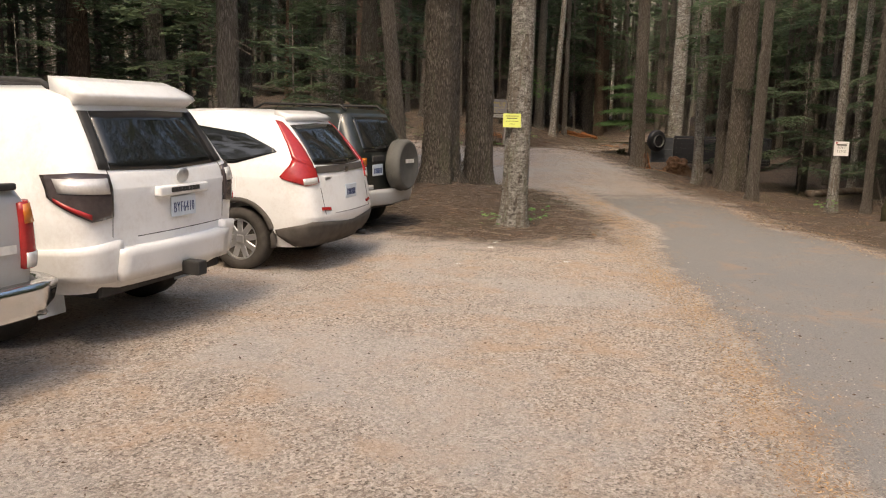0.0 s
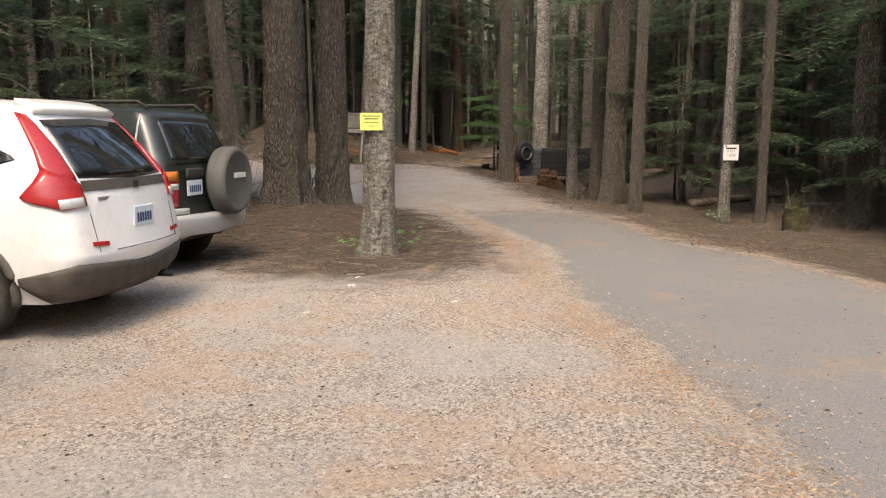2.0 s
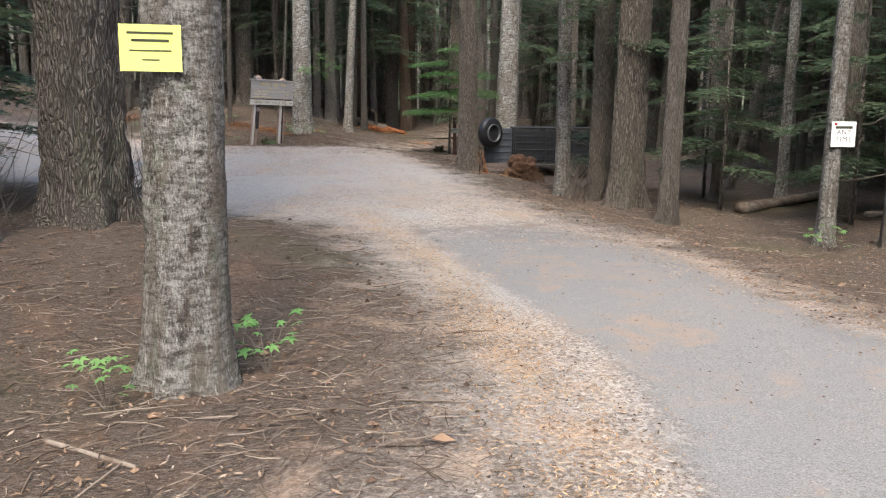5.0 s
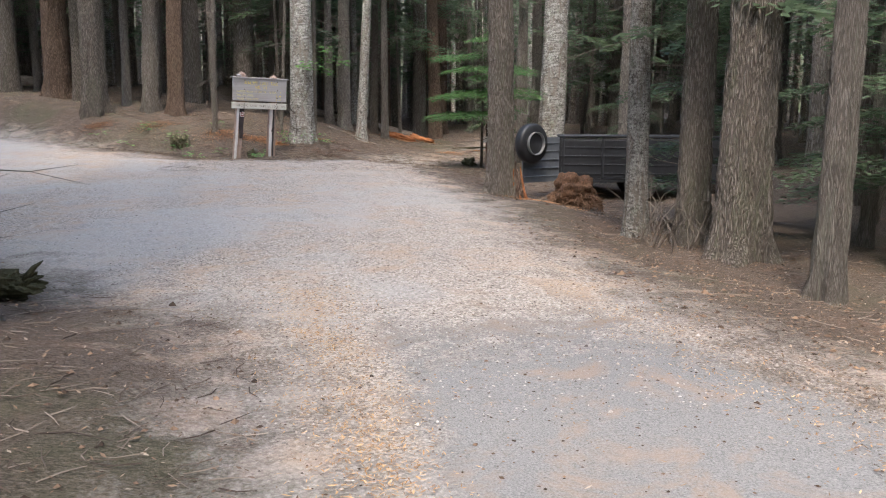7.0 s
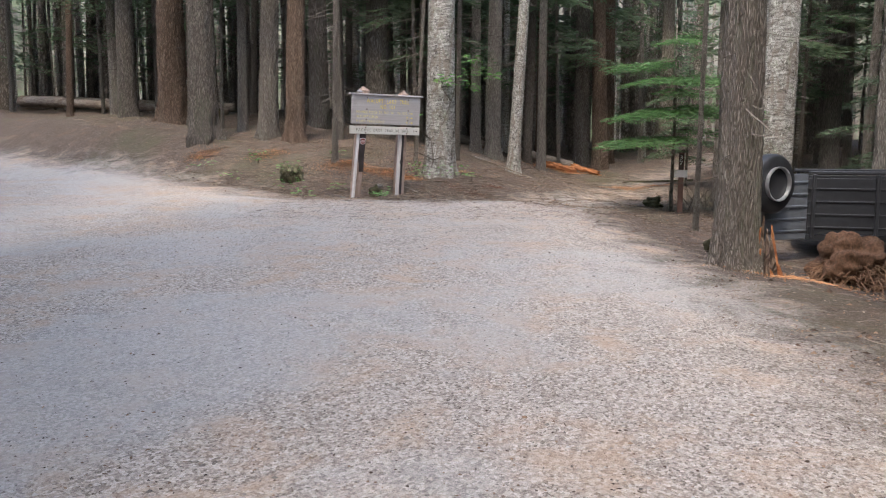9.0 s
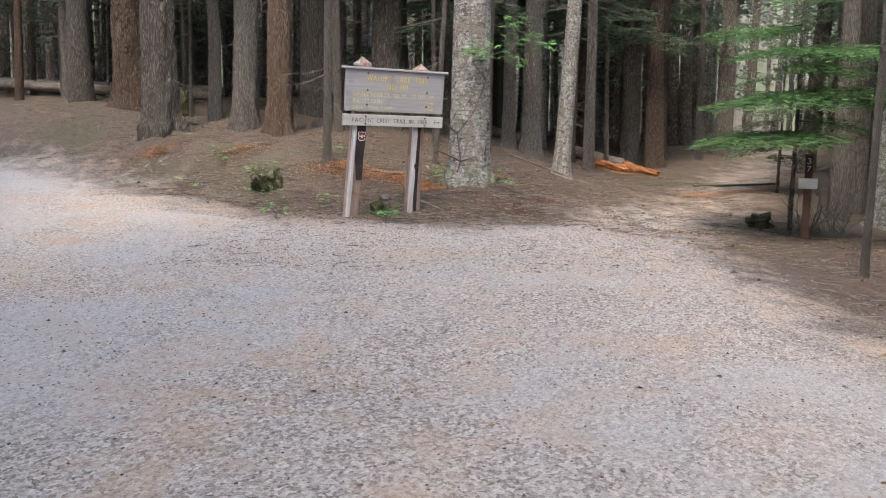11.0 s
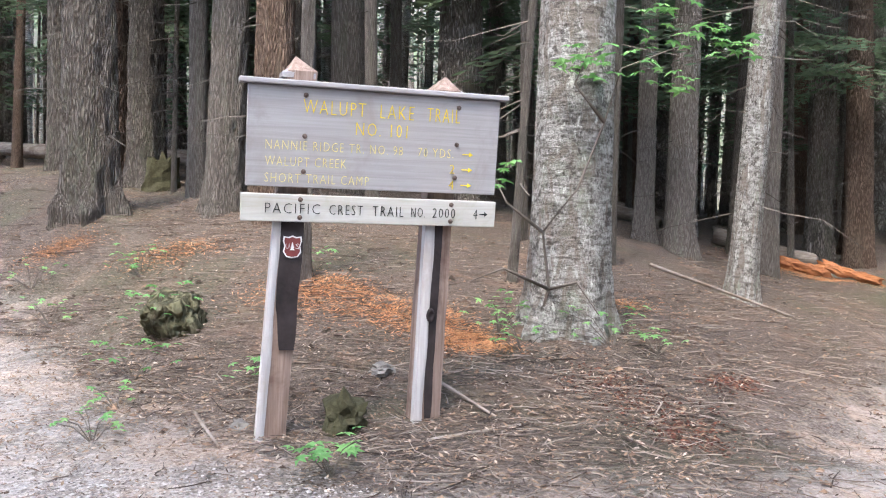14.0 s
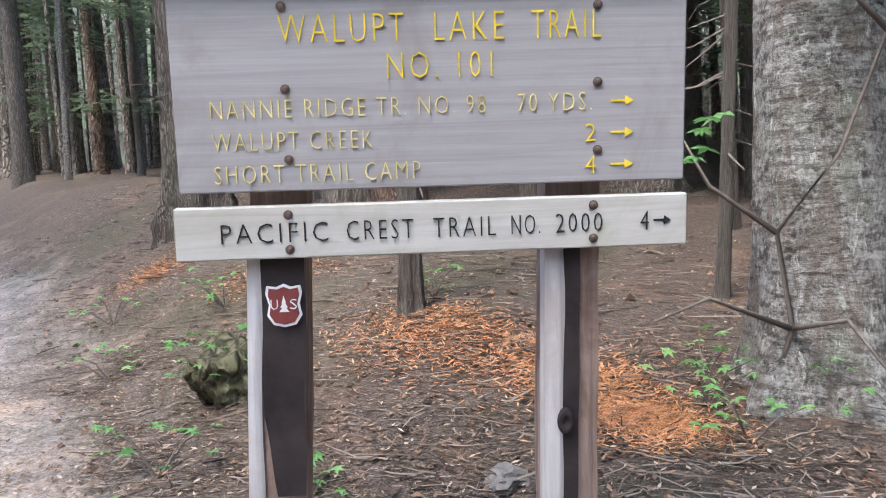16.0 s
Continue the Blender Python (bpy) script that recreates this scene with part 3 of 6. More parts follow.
def far_woods():
    """The trunks and boughs too far off to tell apart."""
    rnd = random.Random(99)
    V, F, slots = [], [], []

    def add(me, m, slot):
        b = len(V)
        V.extend(tuple(m @ v.co) for v in me.vertices)
        for p in me.polygons:
            F.append(tuple(b + i for i in p.vertices))
            slots.append(slot)

    def stand(x, y, d, leafy, crown):
        m = Matrix.Translation((x, y, on_land(x, y))) @ pose(0, 0, 0, rnd.uniform(-2, 2), rnd.uniform(-2, 2), rnd.uniform(0, 360))
        k = rnd.choices(("fir", "grey", "pale", "red"), (4, 6, 2, 0.5))[0]
        add(FAR_TRUNKS[k][0], m @ Matrix.Diagonal((d / 2, d / 2, 0.9, 1)), list(BARKS).index(k))
        if rnd.random() < leafy:
            add(rnd.choice(COARSE), m @ Matrix.Translation((0, 0, 0.6)), 4)
        if crown:
            add(rnd.choice(HIGH_CROWNS), m, 4)
        else:
            add(DEAD_LIMBS[0], m, 5)

    for x, y in SPOTS[OWN_TREES:]:
        stand(x, y, trunk_width(rnd), 0.75, rnd.random() < 0.5)
    for _ in range(1300):
        r, a = rnd.uniform(30, 64), rnd.uniform(-0.35, math.pi + 0.5)
        x, y = 2 + r * math.cos(a), 24 + r * math.sin(a)
        if float(open_dist(x, y)) > -1.5 or float(trail_dist(x, y)) < 1.5:
            continue
        stand(x, y, rnd.uniform(0.1, 0.42), 0.45, False)
    me = raw_mesh("far_woods", V, F, list(BARKS.values()) + [NEEDLES, DEAD_WOOD], True)
    me.polygons.foreach_set("material_index", slots)
    tagged(new("far_woods", me), "dense far conifer trunks with grey bark and green boughs", "forest", kind="stuff")


far_woods()


def backdrop():
    """Far woods as a plain ring of dark green distance."""
    m, nt, b = material("far_woods", 1.0, 0, 0.0)
    v = coords(nt, (1, 1, 0.12))
    f = noise_tex(nt, v, 0.55, 6, 0.75)
    g = noise_tex(nt, coords(nt), 0.35, 6, 0.7)
    col = mix(nt, step(nt, g, 0.45, 0.62), ramp(nt, f, ((0.35, (0.06, 0.06, 0.048)), (0.65, (0.27, 0.25, 0.21)))), (0.15, 0.18, 0.11))
    nt.links.new(col, b.inputs["Base Color"])
    verts, faces = [], []
    n = 64
    for i in range(n):
        a = 2 * math.pi * i / n
        for z, rr in ((-3, 66), (26, 68)):
            verts.append((2 + rr * math.cos(a), 24 + rr * math.sin(a), z))
    for i in range(n):
        j = (i + 1) % n
        faces.append((2 * i, 2 * j, 2 * j + 1, 2 * i + 1))
    tagged(new("backdrop", raw_mesh("backdrop", verts, faces, m, True)), "dark distant conifer forest closing the view", "forest", kind="structure")


backdrop()


# ---- parked vehicles ----
WHITE_PAINT = paint_material("white_car_paint", (0.8, 0.8, 0.79), 0.3)
SILVER_PAINT = paint_material("silver_paint", (0.42, 0.43, 0.43), 0.4)
GREEN_PAINT = paint_material("blackish_green_paint", (0.012, 0.017, 0.0155), 0.12)
GREY_PAINT = paint_material("dusty_silver_trim", (0.45, 0.46, 0.46), 0.5)
TRIM = plain("black_car_plastic", (0.035, 0.034, 0.033), 0.6, 0, 0.3, 0.35, 20)
CLADDING = plain("dusty_grey_cladding", (0.085, 0.075, 0.066), 0.75, 0, 0.25, 0.4, 9)
GLASS = plain("privacy_glass", (0.012, 0.013, 0.013), 0.05, 0, 0.6, 0.3, 3)
TYRE = plain("dusty_tyre_rubber", (0.06, 0.054, 0.048), 0.9, 0, 0.15, 0.35, 16, 0.004)
ALLOY = plain("alloy_rim", (0.55, 0.55, 0.55), 0.35, 0.8, 0.5, 0.15, 30)
CHROME = plain("chrome", (0.7, 0.7, 0.7), 0.15, 1.0, 0.5, 0.08, 20)
RED_LENS = plain("red_lamp_lens", (0.36, 0.025, 0.025), 0.22, 0, 0.6, 0.2, 30)
AMBER_LENS = plain("amber_lamp_lens", (0.55, 0.17, 0.03), 0.15, 0, 0.6, 0.2, 30)
CLEAR_LENS = plain("clear_lamp_lens", (0.62, 0.6, 0.58), 0.12, 0.3, 0.6, 0.2, 30)
SMOKED_LENS = plain("smoked_lamp_lens", (0.07, 0.055, 0.055), 0.1, 0.2, 0.6, 0.3, 25)
PLATE = plain("licence_plate_white", (0.62, 0.68, 0.74), 0.4, 0, 0.4, 0.1, 25)
PLATE_INK = plain("plate_blue_letters", (0.03, 0.05, 0.14), 0.5)
VINYL = plain("dusty_grey_vinyl", (0.1, 0.098, 0.09), 0.7, 0, 0.3, 0.25, 6)
OFFWHITE = plain("off_white_lettering", (0.62, 0.61, 0.57), 0.6)


class Shell:
    """A car body as level outlines: rear edge, front edge, half width and corner radius at each height."""

    def __init__(self, z, xr, w, xf, rr=0.24, bow=0.06):
        self.z, self.xr, self.w, self.xf, self.rr, self.bow = z, xr, w, xf, rr, bow

    def at(self, z):
        return np.interp(z, self.z, self.xr), np.interp(z, self.z, self.w), np.interp(z, self.z, self.xf)

    def side(self, x, z):
        xr, w, _ = self.at(z)
        return x - xr - self.bow - self.rr + (w - self.rr) + math.pi / 2 * self.rr

    def raw(self, s, z):
        xr, w, xf = self.at(z)
        a, r = abs(s), self.rr
        flat, arc = w - r, math.pi / 2 * r
        if a < flat:
            x, y = xr + self.bow * (a / flat) ** 2, a
        elif a < flat + arc:
            t = (a - flat) / r
            x, y = xr + self.bow + r * (1 - math.cos(t)), flat + r * math.sin(t)
        else:
            x = xr + self.bow + r + a - flat - arc
            y = w - 0.05 * ((x - 2.2) / 2.2) ** 2 * (x > 2.2)
        return Vector((x, math.copysign(y, s), z))

    def p(self, s, z, off=0.0):
        q = self.raw(s, z)
        if off:
            n = (self.raw(s + 0.004, z) - self.raw(s - 0.004, z)).cross(self.raw(s, z + 0.004) - self.raw(s, z - 0.004)).normalized()
            c = Vector((2.2, 0, 0.8))
            q = q + (n if n.dot(q - c) > 0 else -n) * off
        return q

    def body(self, wheels, radius):
        """The closed body with wheel openings cut into it."""
        zs = sorted(set(list(np.linspace(self.z[0], self.z[-1], 30)) + list(self.z)))
        bm = bmesh.new()
        rings = []
        for z in zs:
            xr, w, xf = self.at(z)
            flat, arc = w - self.rr, math.pi / 2 * self.rr
            rf = min(0.45, w * 0.5)
            length = xf - rf - (xr + self.bow + self.rr)
            ss_ = list(np.linspace(0, flat, 6)[:-1]) + list(flat + np.linspace(0, arc, 7)[:-1]) + list(flat + arc + np.linspace(0, length, 24))
            half = [self.raw(s, z) for s in ss_]
            yw = half[-1].y
            for k in range(1, 6):
                t = k / 5 * math.pi / 2
                half.append(Vector((xf - rf + rf * math.sin(t), yw - rf + rf * math.cos(t), z)))
            half.append(Vector((xf + 0.04, 0, z)))
            ring = half + [Vector((q.x, -q.y, q.z)) for q in half[-2:0:-1]]
            rings.append([bm.verts.new(q) for q in ring])
        top = rings[-1]
        cx = sum(v.co.x for v in top) / len(top)
        for k, lift in ((0.7, 0.018), (0.35, 0.03)):
            rings.append([bm.verts.new((cx + (v.co.x - cx) * k, v.co.y * k, v.co.z + lift)) for v in top])
        n = len(top)
        for a, b in zip(rings, rings[1:]):
            for i in range(n):
                bm.faces.new((a[i], a[(i + 1) % n], b[(i + 1) % n], b[i]))
        bm.faces.new(rings[0][::-1])
        bm.faces.new(rings[-1])
        bmesh.ops.recalc_face_normals(bm, faces=bm.faces)
        me = bpy.data.meshes.new("body")
        bm.to_mesh(me)
        bm.free()
        ob = new("body_blank", me)
        cutters = []
        for x in wheels:
            for sgn in (1, -1):
                c = bmesh.new()
                bmesh.ops.create_cone(c, cap_ends=True, segments=36, radius1=radius + 0.07, radius2=radius + 0.07, depth=0.8,
                                      matrix=Matrix.Translation((x, sgn * 0.98, radius)) @ pose(0, 0, 0, 90, 0, 0))
                cm = bpy.data.meshes.new("cut")
                c.to_mesh(cm)
                c.free()
                cutters.append(new("cut", cm))
                mod = ob.modifiers.new("arch", "BOOLEAN")
                mod.object, mod.operation = cutters[-1], "DIFFERENCE"
        bpy.context.view_layer.update()
        out = bpy.data.meshes.new_from_object(ob.evaluated_get(bpy.context.evaluated_depsgraph_get()))
        for o in (ob, *cutters):
            d = o.data
            bpy.data.objects.remove(o)
            bpy.data.meshes.remove(d)
        for p in out.polygons:
            p.use_smooth = True
        out.set_sharp_from_angle(angle=radians(38))
        return out

    def patch(self, lo, hi, off=0.006, cols=14, rows=6, thick=0.014):
        """A panel on the body between a lower and an upper line of (s, z) points."""
        def along(pts, u):
            k = u * (len(pts) - 1)
            i = min(int(k), len(pts) - 2)
            f = k - i
            return pts[i][0] * (1 - f) + pts[i + 1][0] * f, pts[i][1] * (1 - f) + pts[i + 1][1] * f
        bm = bmesh.new()
        front, back = [], []
        for j in range(rows + 1):
            for i in range(cols + 1):
                a, b = along(lo, i / cols), along(hi, i / cols)
                v = j / rows
                s, z = a[0] * (1 - v) + b[0] * v, a[1] * (1 - v) + b[1] * v
                front.append(bm.verts.new(self.p(s, z, off)))
                back.append(bm.verts.new(self.p(s, z, off - thick)))
        w = cols + 1
        for j in range(rows):
            for i in range(cols):
                q = (j * w + i, j * w + i + 1, (j + 1) * w + i + 1, (j + 1) * w + i)
                bm.faces.new([front[k] for k in q])
                bm.faces.new([back[k] for k in q[::-1]])
        rim = [i for i in range(w)] + [j * w + cols for j in range(1, rows + 1)] + [rows * w + i for i in range(cols - 1, -1, -1)] + [j * w for j in range(rows - 1, 0, -1)]
        for a, b in zip(rim, rim[1:] + rim[:1]):
            bm.faces.new((front[b], front[a], back[a], back[b]))
        bmesh.ops.recalc_face_normals(bm, faces=bm.faces)
        return bm


def mirrored(pts):
    return [(-s, z) for s, z in pts]


def wheel(car, x, y, r, spokes=7, dark=False, width=0.22):
    sgn = 1 if y > 0 else -1
    prof = [(r * 0.62, -width / 2), (r * 0.93, -width / 2), (r, -width * 0.33), (r, width * 0.33), (r * 0.93, width / 2), (r * 0.66, width / 2), (r * 0.64, width * 0.3)]
    ty = part("wheel", lathe(prof, 36, "y"), TYRE, car, "dusty rubber tyre", True, pose(x, y, r))
    bm = lathe([(0.001, -0.02), (r * 0.64, -0.02), (r * 0.66, width * 0.44), (r * 0.6, width * 0.44), (r * 0.58, 0.0), (0.001, 0.0)], 36, "y")
    for k in range(spokes):
        a = 2 * math.pi * k / spokes
        box(bm, 0.065 * r / 0.34, 0.028, r * 0.56, pose(0, width * 0.3, 0) @ pose(0, 0, 0, 0, math.degrees(a), 0) @ pose(0, 0, r * 0.3), 0.006, 1)
    box(bm, r * 0.3, 0.05, r * 0.3, pose(0, width * 0.28, 0), 0.02, 2)
    part("rim", bm, TRIM if dark else ALLOY, ty, "", False, Matrix.Diagonal((1, sgn, 1, 1)))


def arch_lip(car, x, y, r, mat):
    """A moulded lip round a wheel opening."""
    verts, faces = [], []
    pts = [(x + (r + 0.085) * math.cos(a), y, r + (r + 0.085) * math.sin(a)) for a in np.linspace(-0.15, math.pi + 0.15, 22)]
    tube_data(pts, [0.034] * len(pts), 6, verts, faces)
    part("wheel_arch", raw_mesh("wheel_arch", verts, faces, mat, True), None, car, "dark moulded wheel arch")


def plate(car, m, text):
    pl = part("licence_plate", block(0.012, 0.31, 0.155, None, 0.005, 1), PLATE, car, "pale blue and white licence plate", False, m)
    if text:
        t = words(text, 0.25, 0.075)
        part("plate_lettering", t, PLATE_INK, pl, "", False, pose(-0.0075, 0.125, -0.045, 0, 0, -90))
    else:
        for k in range(6):
            part("plate_character", block(0.003, 0.026, 0.07, pose(-0.0075, 0.1 - 0.04 * k, -0.01)), PLATE_INK, pl)


def rail(car, pts, r, mat, name="roof_rail"):
    verts, faces = [], []
    tube_data(pts, [r] * len(pts), 6, verts, faces)
    return part(name, raw_mesh(name, verts, faces, mat, True), None, car)


def seam(car, sh, pts, mat=None):
    """A dark gap between body panels."""
    verts, faces = [], []
    fine = []
    for (a, b), (c, d) in zip(pts, pts[1:]):
        for k in range(6):
            fine.append(sh.p(a + (c - a) * k / 6, b + (d - b) * k / 6, 0.0))
    tube_data([tuple(q) for q in fine], [0.0035] * len(fine), 4, verts, faces)
    part("panel_gap", raw_mesh("panel_gap", verts, faces, mat or TRIM), None, car)


def place(name, x, y, turn, label, size=1.0, height=1.0):
    return thing(name, pose(x, y, on_land(x, y), 0, 0, turn) @ Matrix.Diagonal((size, size, height, 1)), label, "car", "parked vehicles")


def white_crossover():
    car = place("crossover_car", -1.06, 9.36, 164.2, "dusty white compact crossover with tall red tail lamps parked on gravel", 1.02, 1.05)
    sh = Shell([0.28, 0.42, 0.6, 0.8, 1.0, 1.13, 1.33, 1.52, 1.62, 1.68], [0.16, 0.05, 0.0, 0.04, 0.08, 0.12, 0.26, 0.42, 0.52, 0.74],
               [0.83, 0.885, 0.9, 0.91, 0.905, 0.88, 0.8, 0.71, 0.66, 0.54], [4.35, 4.48, 4.5, 4.42, 4.1, 3.5, 3.05, 2.65, 2.4, 2.1])
    W = (0.96, 3.58)
    part("body", sh.body(W, 0.34), None, car)
    car.children[-1].data.materials.append(WHITE_PAINT)
    S = sh.side
    part("rear_window", sh.patch([(-0.62, 1.14), (0, 1.12), (0.62, 1.14)], [(-0.54, 1.54), (0, 1.56), (0.54, 1.54)]), GLASS, car, "dusty tinted glass", True)
    part("tailgate_strip", sh.patch([(-0.63, 1.05), (0.63, 1.05)], [(-0.62, 1.12), (0.62, 1.12)], 0.01, 12, 2), CLADDING, car, "dark grey strip under the glass")
    part("roof_spoiler", sh.patch([(-0.54, 1.58), (0.54, 1.58)], [(-0.5, 1.65), (0.5, 1.65)], 0.05, 12, 2, 0.06), WHITE_PAINT, car, "", True)
    for m in (lambda p: p, mirrored):
        lamp = part("tail_lamp", sh.patch(m([(0.64, 0.95), (0.84, 0.93), (1.08, 1.0)]), m([(0.64, 1.1), (0.86, 1.2), (1.1, 1.02)]), 0.014, 14, 6, 0.03), RED_LENS, car, "red lens wrapping round the corner", True)
        part("upper_lens", sh.patch(m([(0.66, 1.09), (0.87, 1.19)]), m([(0.6, 1.57), (0.655, 1.59)]), 0.012, 6, 8, 0.03), RED_LENS, lamp, "", True)
        part("reversing_lens", sh.patch(m([(0.66, 0.95), (0.86, 0.935)]), m([(0.66, 1.01), (0.86, 1.0)]), 0.018, 8, 2, 0.01), CLEAR_LENS, lamp, "clear lens", True)
        part("quarter_window", sh.patch(m([(S(0.52, 1.27), 1.27), (S(1.0, 1.14), 1.14), (S(1.72, 1.11), 1.11)]), m([(S(0.56, 1.3), 1.3), (S(0.95, 1.45), 1.45), (S(1.72, 1.54), 1.54)])), GLASS, car, "", True)
        part("side_window", sh.patch(m([(S(1.78, 1.11), 1.11), (S(2.55, 1.09), 1.09)]), m([(S(1.78, 1.54), 1.54), (S(2.4, 1.55), 1.55)])), GLASS, car, "", True)
        part("front_window", sh.patch(m([(S(2.62, 1.03), 1.03), (S(3.4, 1.03), 1.03)]), m([(S(2.56, 1.46), 1.46), (S(2.75, 1.44), 1.44)])), GLASS, car, "", True)
        part("sill_cladding", sh.patch(m([(S(1.36, 0.3), 0.3), (S(3.16, 0.3), 0.3)]), m([(S(1.36, 0.46), 0.46), (S(3.16, 0.46), 0.46)]), 0.015, 14, 3, 0.03), CLADDING, car)
        seam(car, sh, m([(S(1.5, 0.5), 0.5), (S(1.5, 0.9), 0.9), (S(1.76, 1.05), 1.05)]))
        seam(car, sh, m([(S(2.6, 0.48), 0.48), (S(2.6, 1.03), 1.03)]))
        seam(car, sh, m([(0.6, 0.62), (0.62, 0.95)]))
        part("door_handle", sh.patch(m([(S(1.62, 0.93), 0.93), (S(1.84, 0.93), 0.93)]), m([(S(1.62, 0.965), 0.965), (S(1.84, 0.965), 0.965)]), 0.03, 4, 2, 0.03), WHITE_PAINT, car)
        part("bumper_reflector", sh.patch(m([(0.5, 0.66), (0.66, 0.67)]), m([(0.5, 0.69), (0.66, 0.7)]), 0.012, 4, 1), RED_LENS, car)
    part("bumper_cladding", sh.patch([(-S(0.5, 0.4) - 0.02, 0.42), (-0.85, 0.3), (0, 0.28), (0.85, 0.3), (S(0.5, 0.4) + 0.02, 0.42)],
                                     [(-S(0.55, 0.4), 0.47), (-0.8, 0.56), (0, 0.5), (0.8, 0.56), (S(0.55, 0.4), 0.47)], 0.02, 40, 5, 0.04), CLADDING, car, "grey plastic lower bumper", True)
    part("fuel_door", sh.patch([(S(0.98, 0.88), 0.88), (S(1.14, 0.88), 0.88)], [(S(0.98, 1.02), 1.02), (S(1.14, 1.02), 1.02)], 0.006, 4, 4), WHITE_PAINT, car)
    seam(car, sh, [(-0.62, 0.62), (0.62, 0.62)])
    seam(car, sh, [(-0.85, 0.53), (-0.4, 0.505), (0.4, 0.505), (0.85, 0.53)])
    part("wiper", block(0.015, 0.4, 0.02, pose(0.13, 0.12, 1.17, 0, 0, 4), 0.005, 1), TRIM, car)
    q = sh.p(0, 1.065, 0.02)
    part("badge", block(0.012, 0.1, 0.055, pose(*q), 0.01, 2), CHROME, car, "plain chrome emblem")
    part("name_bar", block(0.006, 0.16, 0.025, pose(*sh.p(0.44, 0.99, 0.004))), ALLOY, car)
    plate(car, pose(*sh.p(-0.02, 0.83, 0.012)), "")
    for sgn in (1, -1):
        rail(car, [(0.9, sgn * 0.52, 1.6), (1.0, sgn * 0.53, 1.67), (2.2, sgn * 0.54, 1.68), (2.6, sgn * 0.53, 1.6)], 0.016, ALLOY)
        for x in W:
            wheel(car, x, sgn * 0.79, 0.34, 9)
            arch_lip(car, x, sgn * 0.893, 0.34, CLADDING)
        part("wing_mirror", block(0.12, 0.2, 0.15, pose(3.3, sgn * 1.0, 1.08), 0.04, 3), WHITE_PAINT, car, "", True)
    rail(car, [(0.98, 0.1, 1.64), (0.8, 0.1, 1.86)], 0.004, TRIM, "antenna")
    part("exhaust", lathe([(0.03, 0), (0.03, 0.15)], 12), TRIM, car, "", True, pose(0.05, -0.5, 0.3, 0, 90, 0))


